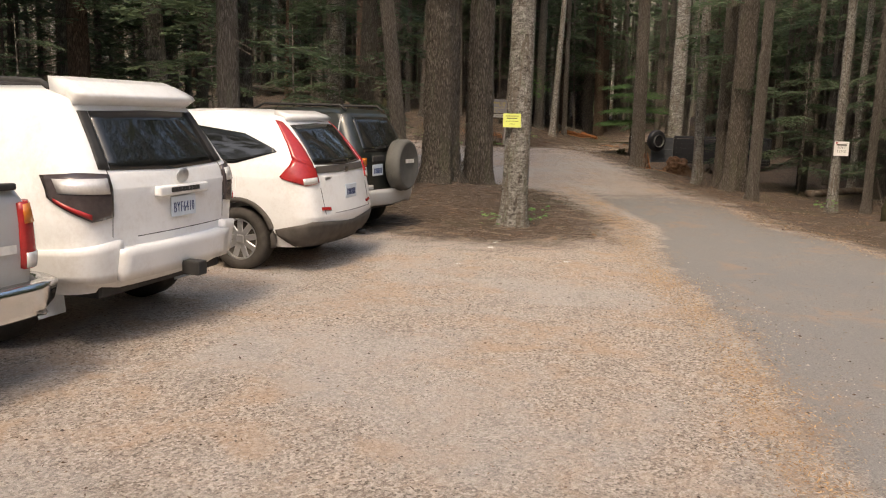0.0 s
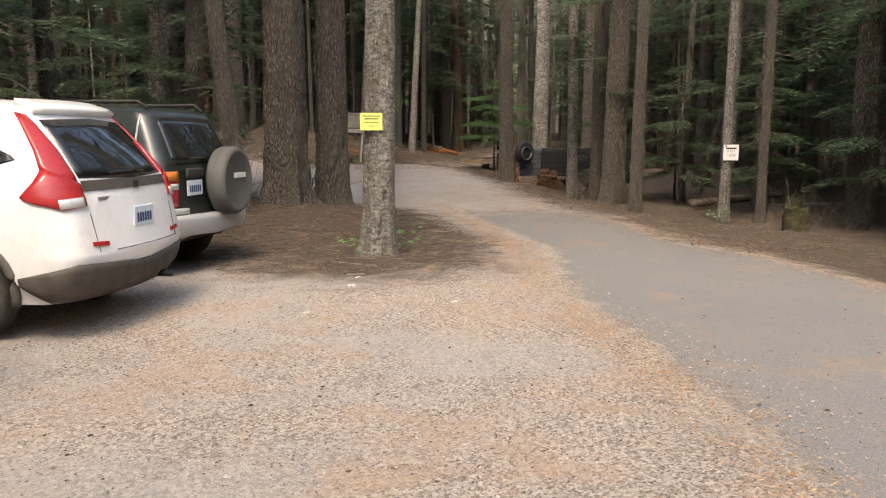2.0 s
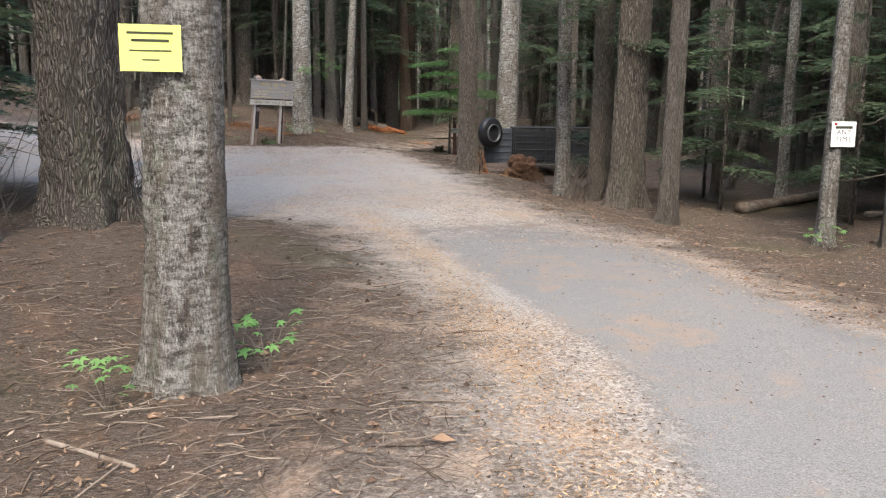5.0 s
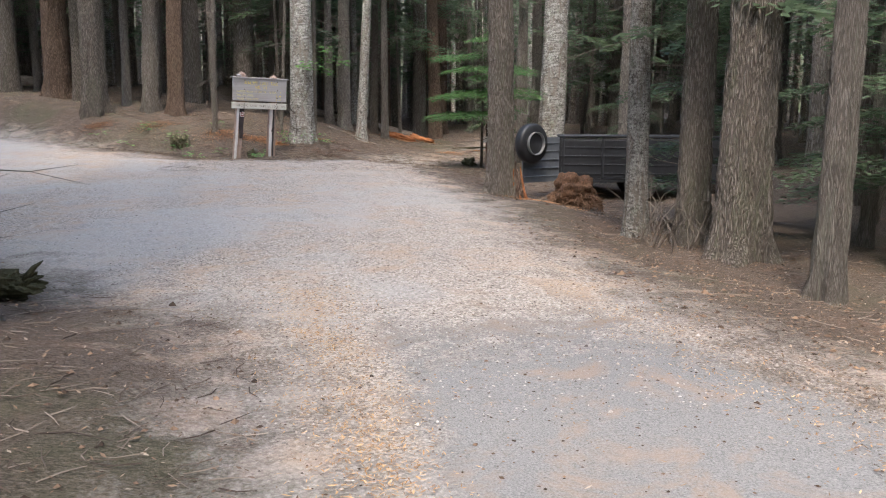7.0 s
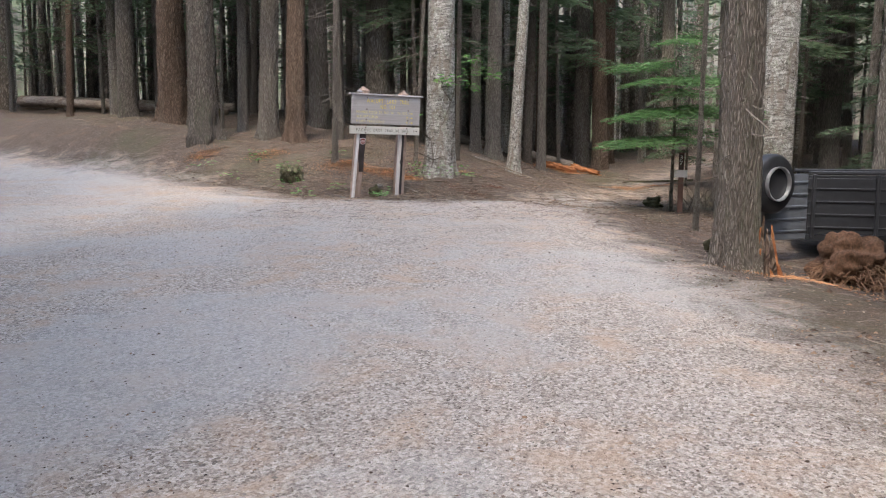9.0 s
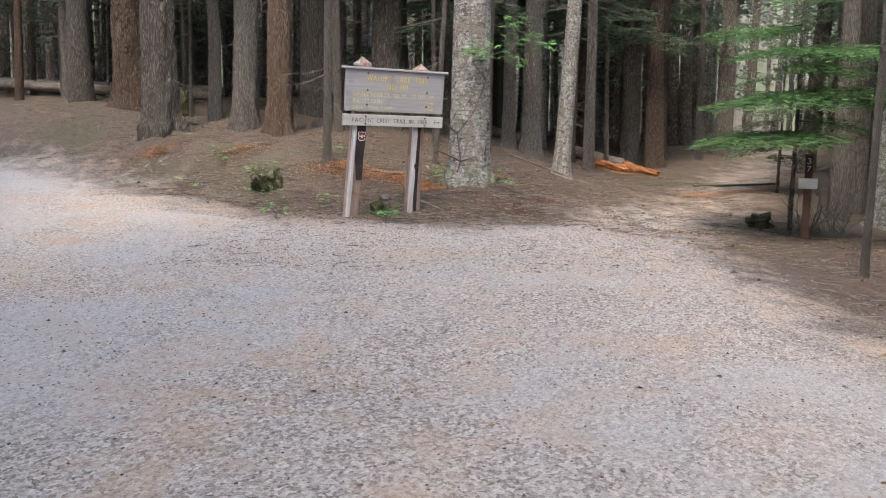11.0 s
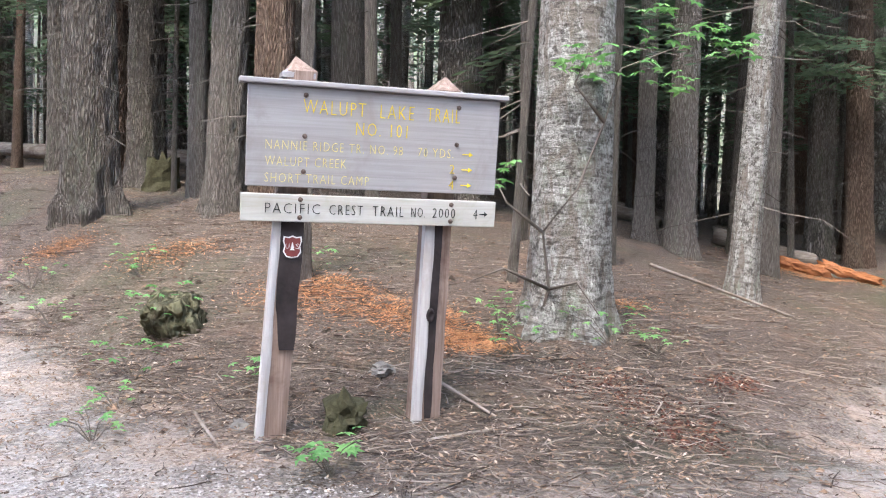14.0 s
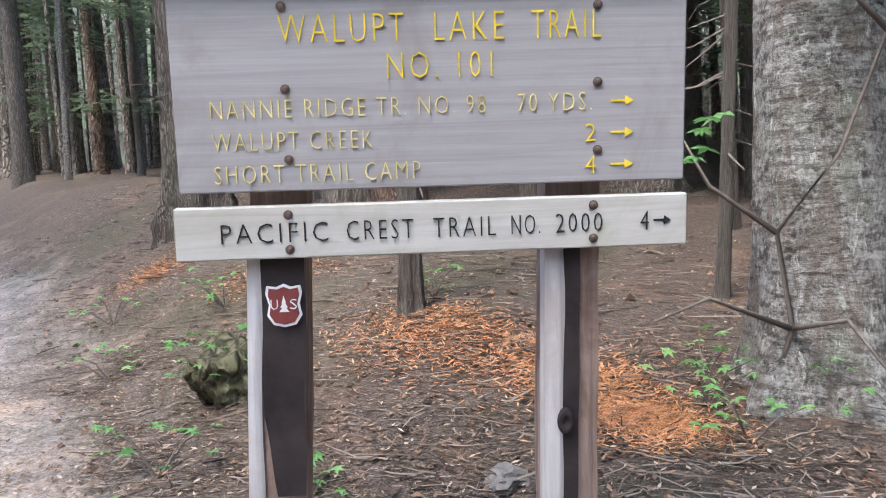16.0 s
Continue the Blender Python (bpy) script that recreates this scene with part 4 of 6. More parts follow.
def white_suv():
    car = place("suv_car", -1.93, 6.2, 163.3, "large dusty white off-road SUV with roof spoiler parked on gravel", 1.02, 1.06)
    sh = Shell([0.4, 0.5, 0.7, 0.9, 1.1, 1.2, 1.4, 1.6, 1.7, 1.77], [0.22, 0.16, 0.13, 0.12, 0.11, 0.14, 0.25, 0.37, 0.43, 0.6],
               [0.9, 0.93, 0.95, 0.96, 0.95, 0.93, 0.86, 0.79, 0.74, 0.62], [4.6, 4.75, 4.8, 4.75, 4.5, 3.9, 3.4, 3.0, 2.8, 2.5], 0.2, 0.05)
    W = (1.12, 3.9)
    part("body", sh.body(W, 0.39), None, car)
    car.children[-1].data.materials.append(WHITE_PAINT)
    S = sh.side
    part("rear_window", sh.patch([(-0.64, 1.23), (0, 1.21), (0.64, 1.23)], [(-0.57, 1.62), (0, 1.63), (0.57, 1.62)]), GLASS, car, "dusty tinted glass", True)
    part("spoiler", sh.patch([(-0.66, 1.66), (0.66, 1.66)], [(-0.64, 1.76), (0.64, 1.76)], 0.1, 16, 3, 0.14), WHITE_PAINT, car, "white roof spoiler", True)
    part("garnish", block(0.07, 0.62, 0.075, pose(0.1, -0.04, 1.06), 0.02, 3), WHITE_PAINT, car, "white licence plate garnish", True)
    em = part("emblem", lathe([(0.072, -0.005), (0.075, 0.0), (0.07, 0.006), (0.05, 0.002)], 24), ALLOY, car, "plain dark chrome emblem", True)
    em.matrix_basis = pose(0.09, -0.04, 1.16, 0, 78, 0) @ Matrix.Diagonal((0.75, 1, 1, 1))
    for k in range(8):
        part("name_bar", block(0.008, 0.034, 0.035, pose(0.062, 0.12 - 0.045 * k, 1.065)), TRIM, car)
    plate(car, pose(0.105, -0.06, 0.935), "BYF6410")
    for m in (lambda p: p, mirrored):
        lamp = part("tail_lamp", sh.patch(m([(0.69, 0.92), (0.86, 0.9), (1.16, 1.06)]), m([(0.69, 1.2), (0.9, 1.215), (1.18, 1.2)]), 0.02, 14, 6, 0.04), SMOKED_LENS, car, "smoked tail lamp", True)
        part("clear_lens", sh.patch(m([(0.72, 1.08), (1.06, 1.09)]), m([(0.72, 1.175), (1.08, 1.18)]), 0.026, 8, 2, 0.01), CLEAR_LENS, lamp, "", True)
        part("red_lens", sh.patch(m([(0.86, 0.915), (1.1, 1.04)]), m([(0.86, 0.95), (1.1, 1.06)]), 0.026, 8, 2, 0.01), RED_LENS, lamp, "", True)
        part("window_pillar", sh.patch(m([(0.65, 1.23), (0.74, 1.24)]), m([(0.58, 1.62), (0.66, 1.62)]), 0.008, 3, 6), TRIM, car, "dark glossy pillar", True)
        part("quarter_window", sh.patch(m([(S(0.92, 1.25), 1.25), (S(1.05, 1.22), 1.22), (S(1.95, 1.22), 1.22)]), m([(S(0.95, 1.4), 1.4), (S(1.1, 1.61), 1.61), (S(1.95, 1.63), 1.63)])), GLASS, car, "", True)
        part("side_window", sh.patch(m([(S(2.05, 1.22), 1.22), (S(2.85, 1.22), 1.22)]), m([(S(2.05, 1.63), 1.63), (S(2.8, 1.63), 1.63)])), GLASS, car, "", True)
        part("front_window", sh.patch(m([(S(2.92, 1.22), 1.22), (S(3.65, 1.2), 1.2)]), m([(S(2.86, 1.63), 1.63), (S(3.0, 1.6), 1.6)])), GLASS, car, "", True)
        seam(car, sh, m([(S(0.55, 0.7), 0.7), (S(1.0, 0.74), 0.74)]))
        seam(car, sh, m([(S(2.0, 0.5), 0.5), (S(2.0, 1.22), 1.22)]))
        seam(car, sh, m([(0.68, 0.78), (0.68, 1.2), (0.62, 1.64)]))
        part("bumper_end", sh.patch(m([(0.62, 0.49), (1.3, 0.52)]), m([(0.62, 0.76), (1.3, 0.7)]), 0.045, 12, 5, 0.1), WHITE_PAINT, car, "", True)
    part("rear_bumper", sh.patch([(-0.66, 0.5), (0.66, 0.5)], [(-0.66, 0.7), (0.66, 0.7)], 0.085, 14, 4, 0.14), WHITE_PAINT, car, "white step bumper", True)
    seam(car, sh, [(-0.66, 0.76), (0.66, 0.76)])
    part("lower_valance", block(0.3, 1.5, 0.14, pose(0.4, 0, 0.42), 0.03, 2), TRIM, car)
    part("tow_hitch", block(0.16, 0.11, 0.11, pose(0.0, -0.03, 0.47), 0.015, 2), TRIM, car, "black square tow hitch")
    for sgn in (1, -1):
        rail(car, [(0.7, sgn * 0.58, 1.74), (0.8, sgn * 0.6, 1.82), (1.6, sgn * 0.61, 1.845), (2.5, sgn * 0.6, 1.83), (2.7, sgn * 0.58, 1.74)], 0.022, TRIM)
        part("rail_foot", block(0.2, 0.07, 0.08, pose(1.6, sgn * 0.6, 1.8), 0.02, 2), TRIM, car)
        part("mud_flap", block(0.015, 0.26, 0.3, pose(0.66, sgn * 0.78, 0.36, 0, 6, 0), 0.004, 1), PLATE, car, "pale mud flap")
        for x in W:
            wheel(car, x, sgn * 0.83, 0.39, 6, width=0.26)
        part("wing_mirror", block(0.14, 0.2, 0.2, pose(3.6, sgn * 1.05, 1.25), 0.05, 3), WHITE_PAINT, car, "", True)


def dark_suv():
    car = place("compact_suv_car", -0.78, 11.95, 158, "blackish green compact SUV with silver bumper and covered spare wheel", 1.0, 1.05)
    sh = Shell([0.4, 0.5, 0.7, 0.9, 1.05, 1.15, 1.35, 1.55, 1.64, 1.69], [0.15, 0.12, 0.12, 0.12, 0.13, 0.15, 0.24, 0.34, 0.39, 0.5],
               [0.8, 0.84, 0.85, 0.85, 0.84, 0.82, 0.76, 0.7, 0.66, 0.56], [4.0, 4.1, 4.15, 4.1, 3.9, 3.2, 2.8, 2.5, 2.3, 2.1], 0.16, 0.05)
    W = (0.88, 3.36)
    part("body", sh.body(W, 0.345), None, car)
    car.children[-1].data.materials.append(GREEN_PAINT)
    S = sh.side
    part("rear_window", sh.patch([(-0.6, 1.12), (0.62, 1.12)], [(-0.53, 1.59), (0.55, 1.59)]), GLASS, car, "dusty tinted glass", True)
    part("rear_bumper", sh.patch([(-1.2, 0.42), (0, 0.38), (1.2, 0.42)], [(-1.2, 0.62), (0, 0.6), (1.2, 0.62)], 0.11, 36, 4, 0.14), GREY_PAINT, car, "dusty silver bumper", True)
    for m in (lambda p: p, mirrored):
        lamp = part("tail_lamp", sh.patch(m([(0.6, 0.7), (0.88, 0.7)]), m([(0.6, 1.05), (0.88, 1.05)]), 0.02, 8, 5, 0.03), RED_LENS, car, "red, white and amber tail lamp", True)
        part("amber_lens", sh.patch(m([(0.6, 0.95), (0.88, 0.95)]), m([(0.6, 1.05), (0.88, 1.05)]), 0.027, 6, 2, 0.01), AMBER_LENS, lamp, "", True)
        part("reversing_lens", sh.patch(m([(0.61, 0.87), (0.84, 0.87)]), m([(0.61, 0.93), (0.84, 0.93)]), 0.027, 6, 2, 0.01), CLEAR_LENS, lamp, "", True)
        part("bumper_step", sh.patch(m([(0.5, 0.62), (0.95, 0.62)]), m([(0.5, 0.68), (0.95, 0.68)]), 0.07, 8, 2, 0.08), GREY_PAINT, car, "", True)
        part("quarter_window", sh.patch(m([(S(0.62, 1.14), 1.14), (S(1.45, 1.12), 1.12)]), m([(S(0.68, 1.52), 1.52), (S(1.45, 1.55), 1.55)])), GLASS, car, "", True)
        part("side_window", sh.patch(m([(S(1.52, 1.12), 1.12), (S(2.3, 1.12), 1.12)]), m([(S(1.52, 1.55), 1.55), (S(2.25, 1.55), 1.55)])), GLASS, car, "", True)
        part("sill_band", sh.patch(m([(S(1.3, 0.42), 0.42), (S(2.9, 0.42), 0.42)]), m([(S(1.3, 0.62), 0.62), (S(2.9, 0.62), 0.62)]), 0.012, 10, 3, 0.02), GREY_PAINT, car, "silver lower band", True)
        rail(car, [tuple(sh.p(*q, 0.004)) for q in m([(S(0.52, z), z) for z in np.linspace(0.75, 1.62, 9)])], 0.012, GREY_PAINT, "pillar_trim")
    part("handle_panel", block(0.04, 0.34, 0.1, pose(0.1, 0.34, 1.03), 0.02, 2), TRIM, car, "", True)
    plate(car, pose(0.095, 0.36, 0.88), "")
    cover = part("spare_wheel", lathe([(0.28, 0.0), (0.35, 0.02), (0.365, 0.06), (0.365, 0.19), (0.34, 0.235), (0.31, 0.245), (0.3, 0.238), (0.02, 0.25)], 44), VINYL, car, "grey vinyl spare wheel cover", True,
                 pose(0.1, -0.2, 0.93, 0, -90, 0))
    part("maker_bar", block(0.006, 0.28, 0.055, pose(-0.153, -0.2, 0.99), 0.002, 1), OFFWHITE, car, "plain pale maker mark bar")
    verts, faces = [], []
    ring = [(0.367 * math.cos(a), 0.367 * math.sin(a), 0.12) for a in np.linspace(0, 2 * math.pi, 41)]
    tube_data(ring, [0.006] * 41, 4, verts, faces)
    part("cover_seam", raw_mesh("cover_seam", verts, faces, VINYL), None, cover)
    part("underfloor", block(0.6, 1.3, 0.12, pose(0.6, 0, 0.36), 0.03, 1), TRIM, car)
    for sgn in (1, -1):
        rail(car, [(0.5, sgn * 0.56, 1.68), (0.6, sgn * 0.57, 1.75), (1.9, sgn * 0.57, 1.76), (2.1, sgn * 0.56, 1.68)], 0.018, TRIM)
        for x in W:
            wheel(car, x, sgn * 0.74, 0.345, 5)
    part("wiper", block(0.014, 0.36, 0.018, pose(0.13, 0.2, 1.18, 0, 0, 3), 0.004, 1), TRIM, car)


def silver_pickup():
    car = place("pickup_truck", -2.72, 3.9, 156, "silver pickup truck with chrome bumper and red tail lamp on gravel", 1.0, 1.05)
    sh = Shell([0.5, 0.6, 0.8, 1.0, 1.12, 1.2], [0.1, 0.08, 0.06, 0.06, 0.07, 0.1], [0.86, 0.9, 0.92, 0.91, 0.89, 0.85], [5.2, 5.3, 5.3, 5.2, 4.6, 4.3], 0.08, 0.02)
    W = (1.2, 4.4)
    part("body", sh.body(W, 0.38), None, car)
    car.children[-1].data.materials.append(SILVER_PAINT)
    cab = Shell([1.15, 1.3, 1.5, 1.65, 1.74], [1.75, 1.8, 1.9, 1.98, 2.2], [0.88, 0.84, 0.76, 0.7, 0.55], [4.2, 3.8, 3.5, 3.3, 3.0], 0.12, 0.03)
    part("cab", cab.body((), 0.3), None, car)
    car.children[-1].data.materials.append(SILVER_PAINT)
    part("rear_window", cab.patch([(-0.6, 1.3), (0.6, 1.3)], [(-0.55, 1.6), (0.55, 1.6)]), GLASS, car, "", True)
    part("tailgate_cap", block(0.06, 1.6, 0.04, pose(0.1, 0, 1.215), 0.012, 2), TRIM, car, "", True)
    part("rear_bumper", sh.patch([(-1.35, 0.48), (0, 0.46), (1.35, 0.48)], [(-1.35, 0.68), (0, 0.66), (1.35, 0.68)], 0.16, 36, 5, 0.1), CHROME, car, "chrome step bumper", True)
    for m in (lambda p: p, mirrored):
        lamp = part("tail_lamp", sh.patch(m([(0.8, 0.74), (0.98, 0.74)]), m([(0.8, 1.12), (0.98, 1.12)]), 0.03, 6, 8, 0.04), RED_LENS, car, "tall red tail lamp", True)
        part("amber_lens", sh.patch(m([(0.82, 1.0), (0.98, 1.0)]), m([(0.82, 1.11), (0.98, 1.11)]), 0.036, 5, 2, 0.01), AMBER_LENS, lamp, "", True)
        part("reversing_lens", sh.patch(m([(0.82, 0.745), (0.97, 0.745)]), m([(0.82, 0.83), (0.97, 0.83)]), 0.036, 5, 2, 0.01), CLEAR_LENS, lamp, "", True)
        part("side_window", cab.patch(m([(cab.side(2.2, 1.25), 1.25), (cab.side(3.6, 1.25), 1.25)]), m([(cab.side(2.2, 1.62), 1.62), (cab.side(3.2, 1.6), 1.6)])), GLASS, car, "", True)
    part("decal", block(0.004, 0.16, 0.05, pose(0.055, -0.68, 0.86)), OFFWHITE, car, "small pale sticker")
    for sgn in (1, -1):
        for x in W:
            wheel(car, x, sgn * 0.8, 0.38, 6, width=0.26)


white_crossover()
white_suv()
dark_suv()
silver_pickup()


# ---- trail head sign ----
SIGN_X, SIGN_Y, SIGN_TURN = 1.06, 32.437, 27.8
POST_WOOD = wood_material("split_post_wood", (0.15, 0.095, 0.07), (0.4, 0.3, 0.24), (22, 22, 1.2), 0.9, (0.12, 0.07, 0.05), 0.008)
PALE_SPLIT = wood_material("pale_split_wood", (0.36, 0.33, 0.31), (0.6, 0.57, 0.54), (24, 24, 1.0), 0.9, (0.4, 0.34, 0.29), 0.004)
BOARD_WOOD = wood_material("weathered_grey_board", (0.27, 0.245, 0.235), (0.38, 0.36, 0.35), (0.6, 26, 30), 0.8, (0.25, 0.215, 0.2), 0.002)
PALE_WOOD = wood_material("pale_pine_board", (0.4, 0.365, 0.3), (0.53, 0.51, 0.46), (1.0, 20, 22), 0.8, (0.34, 0.33, 0.22), 0.002)
WORN_YELLOW = plain("worn_yellow_paint", (0.66, 0.55, 0.22), 0.8, 0, 0.2, 0.3, 60)
YELLOW_INK = plain("yellow_routed_paint", (0.7, 0.52, 0.04), 0.7, 0, 0.2, 0.3, 40)
BLACK_INK = plain("black_routed_paint", (0.02, 0.019, 0.018), 0.8, 0, 0.2, 0.4, 40)
BURNT = plain("blackened_post_face", (0.035, 0.027, 0.026), 0.8, 0, 0.2, 0.6, 9, 0.006)
RUST = plain("rusty_bolt_steel", (0.14, 0.1, 0.08), 0.6, 0.6, 0.4, 0.5, 60)
BROWN_ENAMEL = plain("maroon_enamel", (0.17, 0.035, 0.03), 0.5, 0, 0.4, 0.15, 30)
WHITE_ENAMEL = plain("white_enamel", (0.75, 0.73, 0.7), 0.5, 0, 0.4, 0.08, 30)


def arrow(length, h):
    bm = bmesh.new()
    box(bm, length * 0.7, 0.004, h * 0.22, pose(length * 0.35, 0, 0))
    vs = [bm.verts.new(p) for p in ((length * 0.62, -0.002, -h / 2), (length, -0.002, 0), (length * 0.62, -0.002, h / 2))]
    vb = [bm.verts.new((v.co.x, 0.002, v.co.z)) for v in vs]
    bm.faces.new(vs)
    bm.faces.new(vb[::-1])
    for i in range(3):
        bm.faces.new((vs[i], vb[i], vb[(i + 1) % 3], vs[(i + 1) % 3]))
    return bm


def letters(bm):
    """Splits lettering into one bmesh a character, by where the shapes lie along the line."""
    left, groups = set(bm.verts), []
    while left:
        stack, isle = [left.pop()], []
        while stack:
            v = stack.pop()
            isle.append(v)
            for e in v.link_edges:
                o = e.other_vert(v)
                if o in left:
                    left.remove(o)
                    stack.append(o)
        groups.append([min(v.co.x for v in isle), max(v.co.x for v in isle), set(isle)])
    groups.sort(key=lambda g: g[0])
    merged = []
    for g in groups:
        if merged and g[0] < merged[-1][1] - 0.002:
            merged[-1][1] = max(merged[-1][1], g[1])
            merged[-1][2] |= g[2]
        else:
            merged.append(g)
    out = []
    for _, _, vs in merged:
        nb = bmesh.new()
        made = {v: nb.verts.new(v.co) for v in vs}
        for f in bm.faces:
            if f.verts[0] in vs:
                nb.faces.new([made[v] for v in f.verts])
        out.append(nb)
    bm.free()
    return out


def trail_sign():
    z0 = 0.0
    sign = thing("trail_sign", pose(SIGN_X, SIGN_Y, z0, 5.3, 0.9, SIGN_TURN), "weathered wooden trail sign with yellow lettering on two rough posts", "sign")
    rnd = random.Random(5)
    for u, top, gz, tip in ((0.25, 2.27, 0.25, 0.08), (1.04, 2.23, 0.3, 0.01)):
        verts, faces = [], []
        n, r = 26, 0.075
        zs = np.linspace(gz - 0.2, top - 0.05, n)
        prof = [(-1, -1), (-0.55, -1.12), (0, -1.15), (0.6, -1.1), (1, -1), (1.08, -0.4), (1.1, 0.3), (1, 1), (0.3, 1.08), (-0.4, 1.06), (-1, 1), (-1.08, 0.1)]
        for z in zs:
            lean = -tip * (1.5 - z) / 1.5
            for i, (a, b) in enumerate(prof):
                w = 1 + 0.1 * noise.noise(Vector((i * 1.7, u * 9, z * 1.3))) + 0.05 * noise.noise(Vector((i * 3.1, u * 5, z * 7)))
                verts.append((u + lean + a * r * w, 0.12 + b * r * w, z))
        m = len(prof)
        for i in range(n - 1):
            for k in range(m):
                faces.append((i * m + k, i * m + (k + 1) % m, (i + 1) * m + (k + 1) % m, (i + 1) * m + k))
        apex = len(verts)
        verts.append((u + 0.01, 0.12, top + 0.025))
        for k in range(m):
            faces.append(((n - 1) * m + k, (n - 1) * m + (k + 1) % m, apex))
        po = part("post", raw_mesh("post", verts, faces, POST_WOOD), None, sign, "rough split grey-brown post")
        part("post_cap", lathe([(0.115, top - 0.085), (0.115, top - 0.06), (0.012, top - 0.01)], 4), BOARD_WOOD, po, "pale pyramid cap", False, pose(u + 0.02, 0.12, 0, 0, 0, 0) @ pose(0, 0, 0, 0, 0, 45))
        # blackened face and pale split edge
        fv, ff = [], []
        zz = np.linspace(gz + 0.55 if u < 0.6 else gz + 0.1, 1.5, 16)
        for i, z in enumerate(zz):
            lean = -tip * (1.5 - z) / 1.5
            a = (-0.55 if u < 0.6 else -0.35) + 0.18 * noise.noise(Vector((u * 7, 0, z * 4)))
            b = (1.0 if u < 0.6 else 0.2) + 0.1 * noise.noise(Vector((u * 3, 5, z * 5)))
            if i < 5 and u < 0.6:
                a += 0.12 * (5 - i)
            for k in range(5):
                t = a + (b - a) * k / 4
                fv.append((u + lean + t * r, 0.12 - 1.3 * r, z))
        for i in range(15):
            for k in range(4):
                ff.append((i * 5 + k, i * 5 + k + 1, (i + 1) * 5 + k + 1, (i + 1) * 5 + k))
        sv, sf = [], []
        for i, z in enumerate(np.linspace(gz - 0.1, 1.5, 16)):
            lean = -tip * (1.5 - z) / 1.5
            b = (-0.5 if u < 0.6 else -0.3) + 0.2 * noise.noise(Vector((u * 5, 2, z * 3)))
            for t, dy in ((-1.12, -0.6), (-1.06, -1.24), (b - 0.25, -1.27), (b, -1.2)):
                sv.append((u + lean + t * r, 0.12 + dy * r, z))
        for i in range(15):
            for k in range(3):
                sf.append((i * 4 + k, i * 4 + k + 1, (i + 1) * 4 + k + 1, (i + 1) * 4 + k))
        part("split_edge", raw_mesh("split_edge", sv, sf, PALE_SPLIT), None, po, "pale split edge")
        part("charred_face", raw_mesh("charred_face", fv, ff, BURNT), None, po, "blackened flaking stain")
        if u > 0.6:
            part("knot", lathe([(0.03, 0), (0.026, 0.01), (0.014, 0.012), (0.009, 0.004)], 14), BURNT, po, "dark knot ringed with pale wood", True, pose(u - 0.025, 0.12 - 1.28 * r, 0.98, 90, 0, 0) @ Matrix.Diagonal((0.8, 1.35, 1, 1)))
    w = 1.3
    zb, zt = 1.645, 2.14
    bm = block(w, 0.04, (zt - zb), pose(w / 2 + 0.02, 0, (zb + zt) / 2), 0.004, 1)
    board = part("upper_board", bm, BOARD_WOOD, sign, "grey weathered board")
    part("top_ledge", block(w + 0.08, 0.1, 0.028, pose(w / 2 + 0.02, 0.005, zt + 0.016), 0.006, 1), BOARD_WOOD, sign, "weathered top ledge")
    low = part("lower_board", block(w + 0.03, 0.038, 0.137, pose(w / 2 + 0.015, -0.004, 1.472 + 0.0685), 0.004, 1), PALE_WOOD, sign, "pale pine board with black lettering")

    def line(text, x, z, width, h, ink, parent, y=-0.0215):
        for glyph in letters(words(text, width, h)):
            part("letter", glyph, ink, parent, "", False, pose(x, y, z))
    for word, x, wide in (("WALUPT", 0.29, 0.311), ("LAKE", 0.677, 0.175), ("TRAIL", 0.922, 0.177)):
        line(word, x, 2.012, wide, 0.068, YELLOW_INK, board)
    line("NO. 101", 0.556, 1.92, 0.265, 0.064, YELLOW_INK, board)
    line("NANNIE RIDGE TR. NO. 98", 0.112, 1.83, 0.69, 0.045, WORN_YELLOW, board)
    line("70 YDS.", 0.885, 1.83, 0.19, 0.045, WORN_YELLOW, board)
    line("WALUPT CREEK", 0.112, 1.75, 0.4, 0.045, WORN_YELLOW, board)
    line("2", 1.06, 1.75, 0.026, 0.045, YELLOW_INK, board)
    line("SHORT TRAIL CAMP", 0.112, 1.668, 0.52, 0.045, WORN_YELLOW, board)
    line("4", 1.06, 1.668, 0.026, 0.045, YELLOW_INK, board)
    for z in (1.852, 1.772, 1.69):
        part("arrow", arrow(0.06, 0.024), YELLOW_INK, board, "", False, pose(1.125, -0.0215, z))
    for word, x, wide in (("PACIFIC", 0.118, 0.271), ("CREST", 0.437, 0.172), ("TRAIL", 0.66, 0.163), ("NO.", 0.864, 0.075), ("2000", 0.981, 0.122)):
        line(word, x, 1.515, wide, 0.05, BLACK_INK, low, -0.0245)
    line("4", 1.205, 1.515, 0.022, 0.05, BLACK_INK, low, -0.0245)
    part("arrow", arrow(0.045, 0.024), BLACK_INK, low, "", False, pose(1.24, -0.0245, 1.54))
    for x, z in ((0.3, 2.1), (0.3, 1.9), (0.3, 1.725), (0.29, 1.585), (0.29, 1.495), (1.09, 2.09), (1.09, 1.9), (1.09, 1.728), (1.08, 1.585), (1.08, 1.497)):
        part("bolt", lathe([(0.0125, 0), (0.0125, 0.003), (0.0085, 0.0035), (0.0085, 0.006), (0.004, 0.009)], 14), RUST, sign, "", False, pose(x, -0.022, z, 90, 0, 0))
    # small shield on the post
    sh = bmesh.new()
    prof = [(0, -0.062), (0.03, -0.055), (0.046, -0.03), (0.04, 0.0), (0.048, 0.03), (0.044, 0.05), (0.02, 0.046), (0, 0.054)]
    ring = prof + [(-a, b) for a, b in prof[-2:0:-1]]
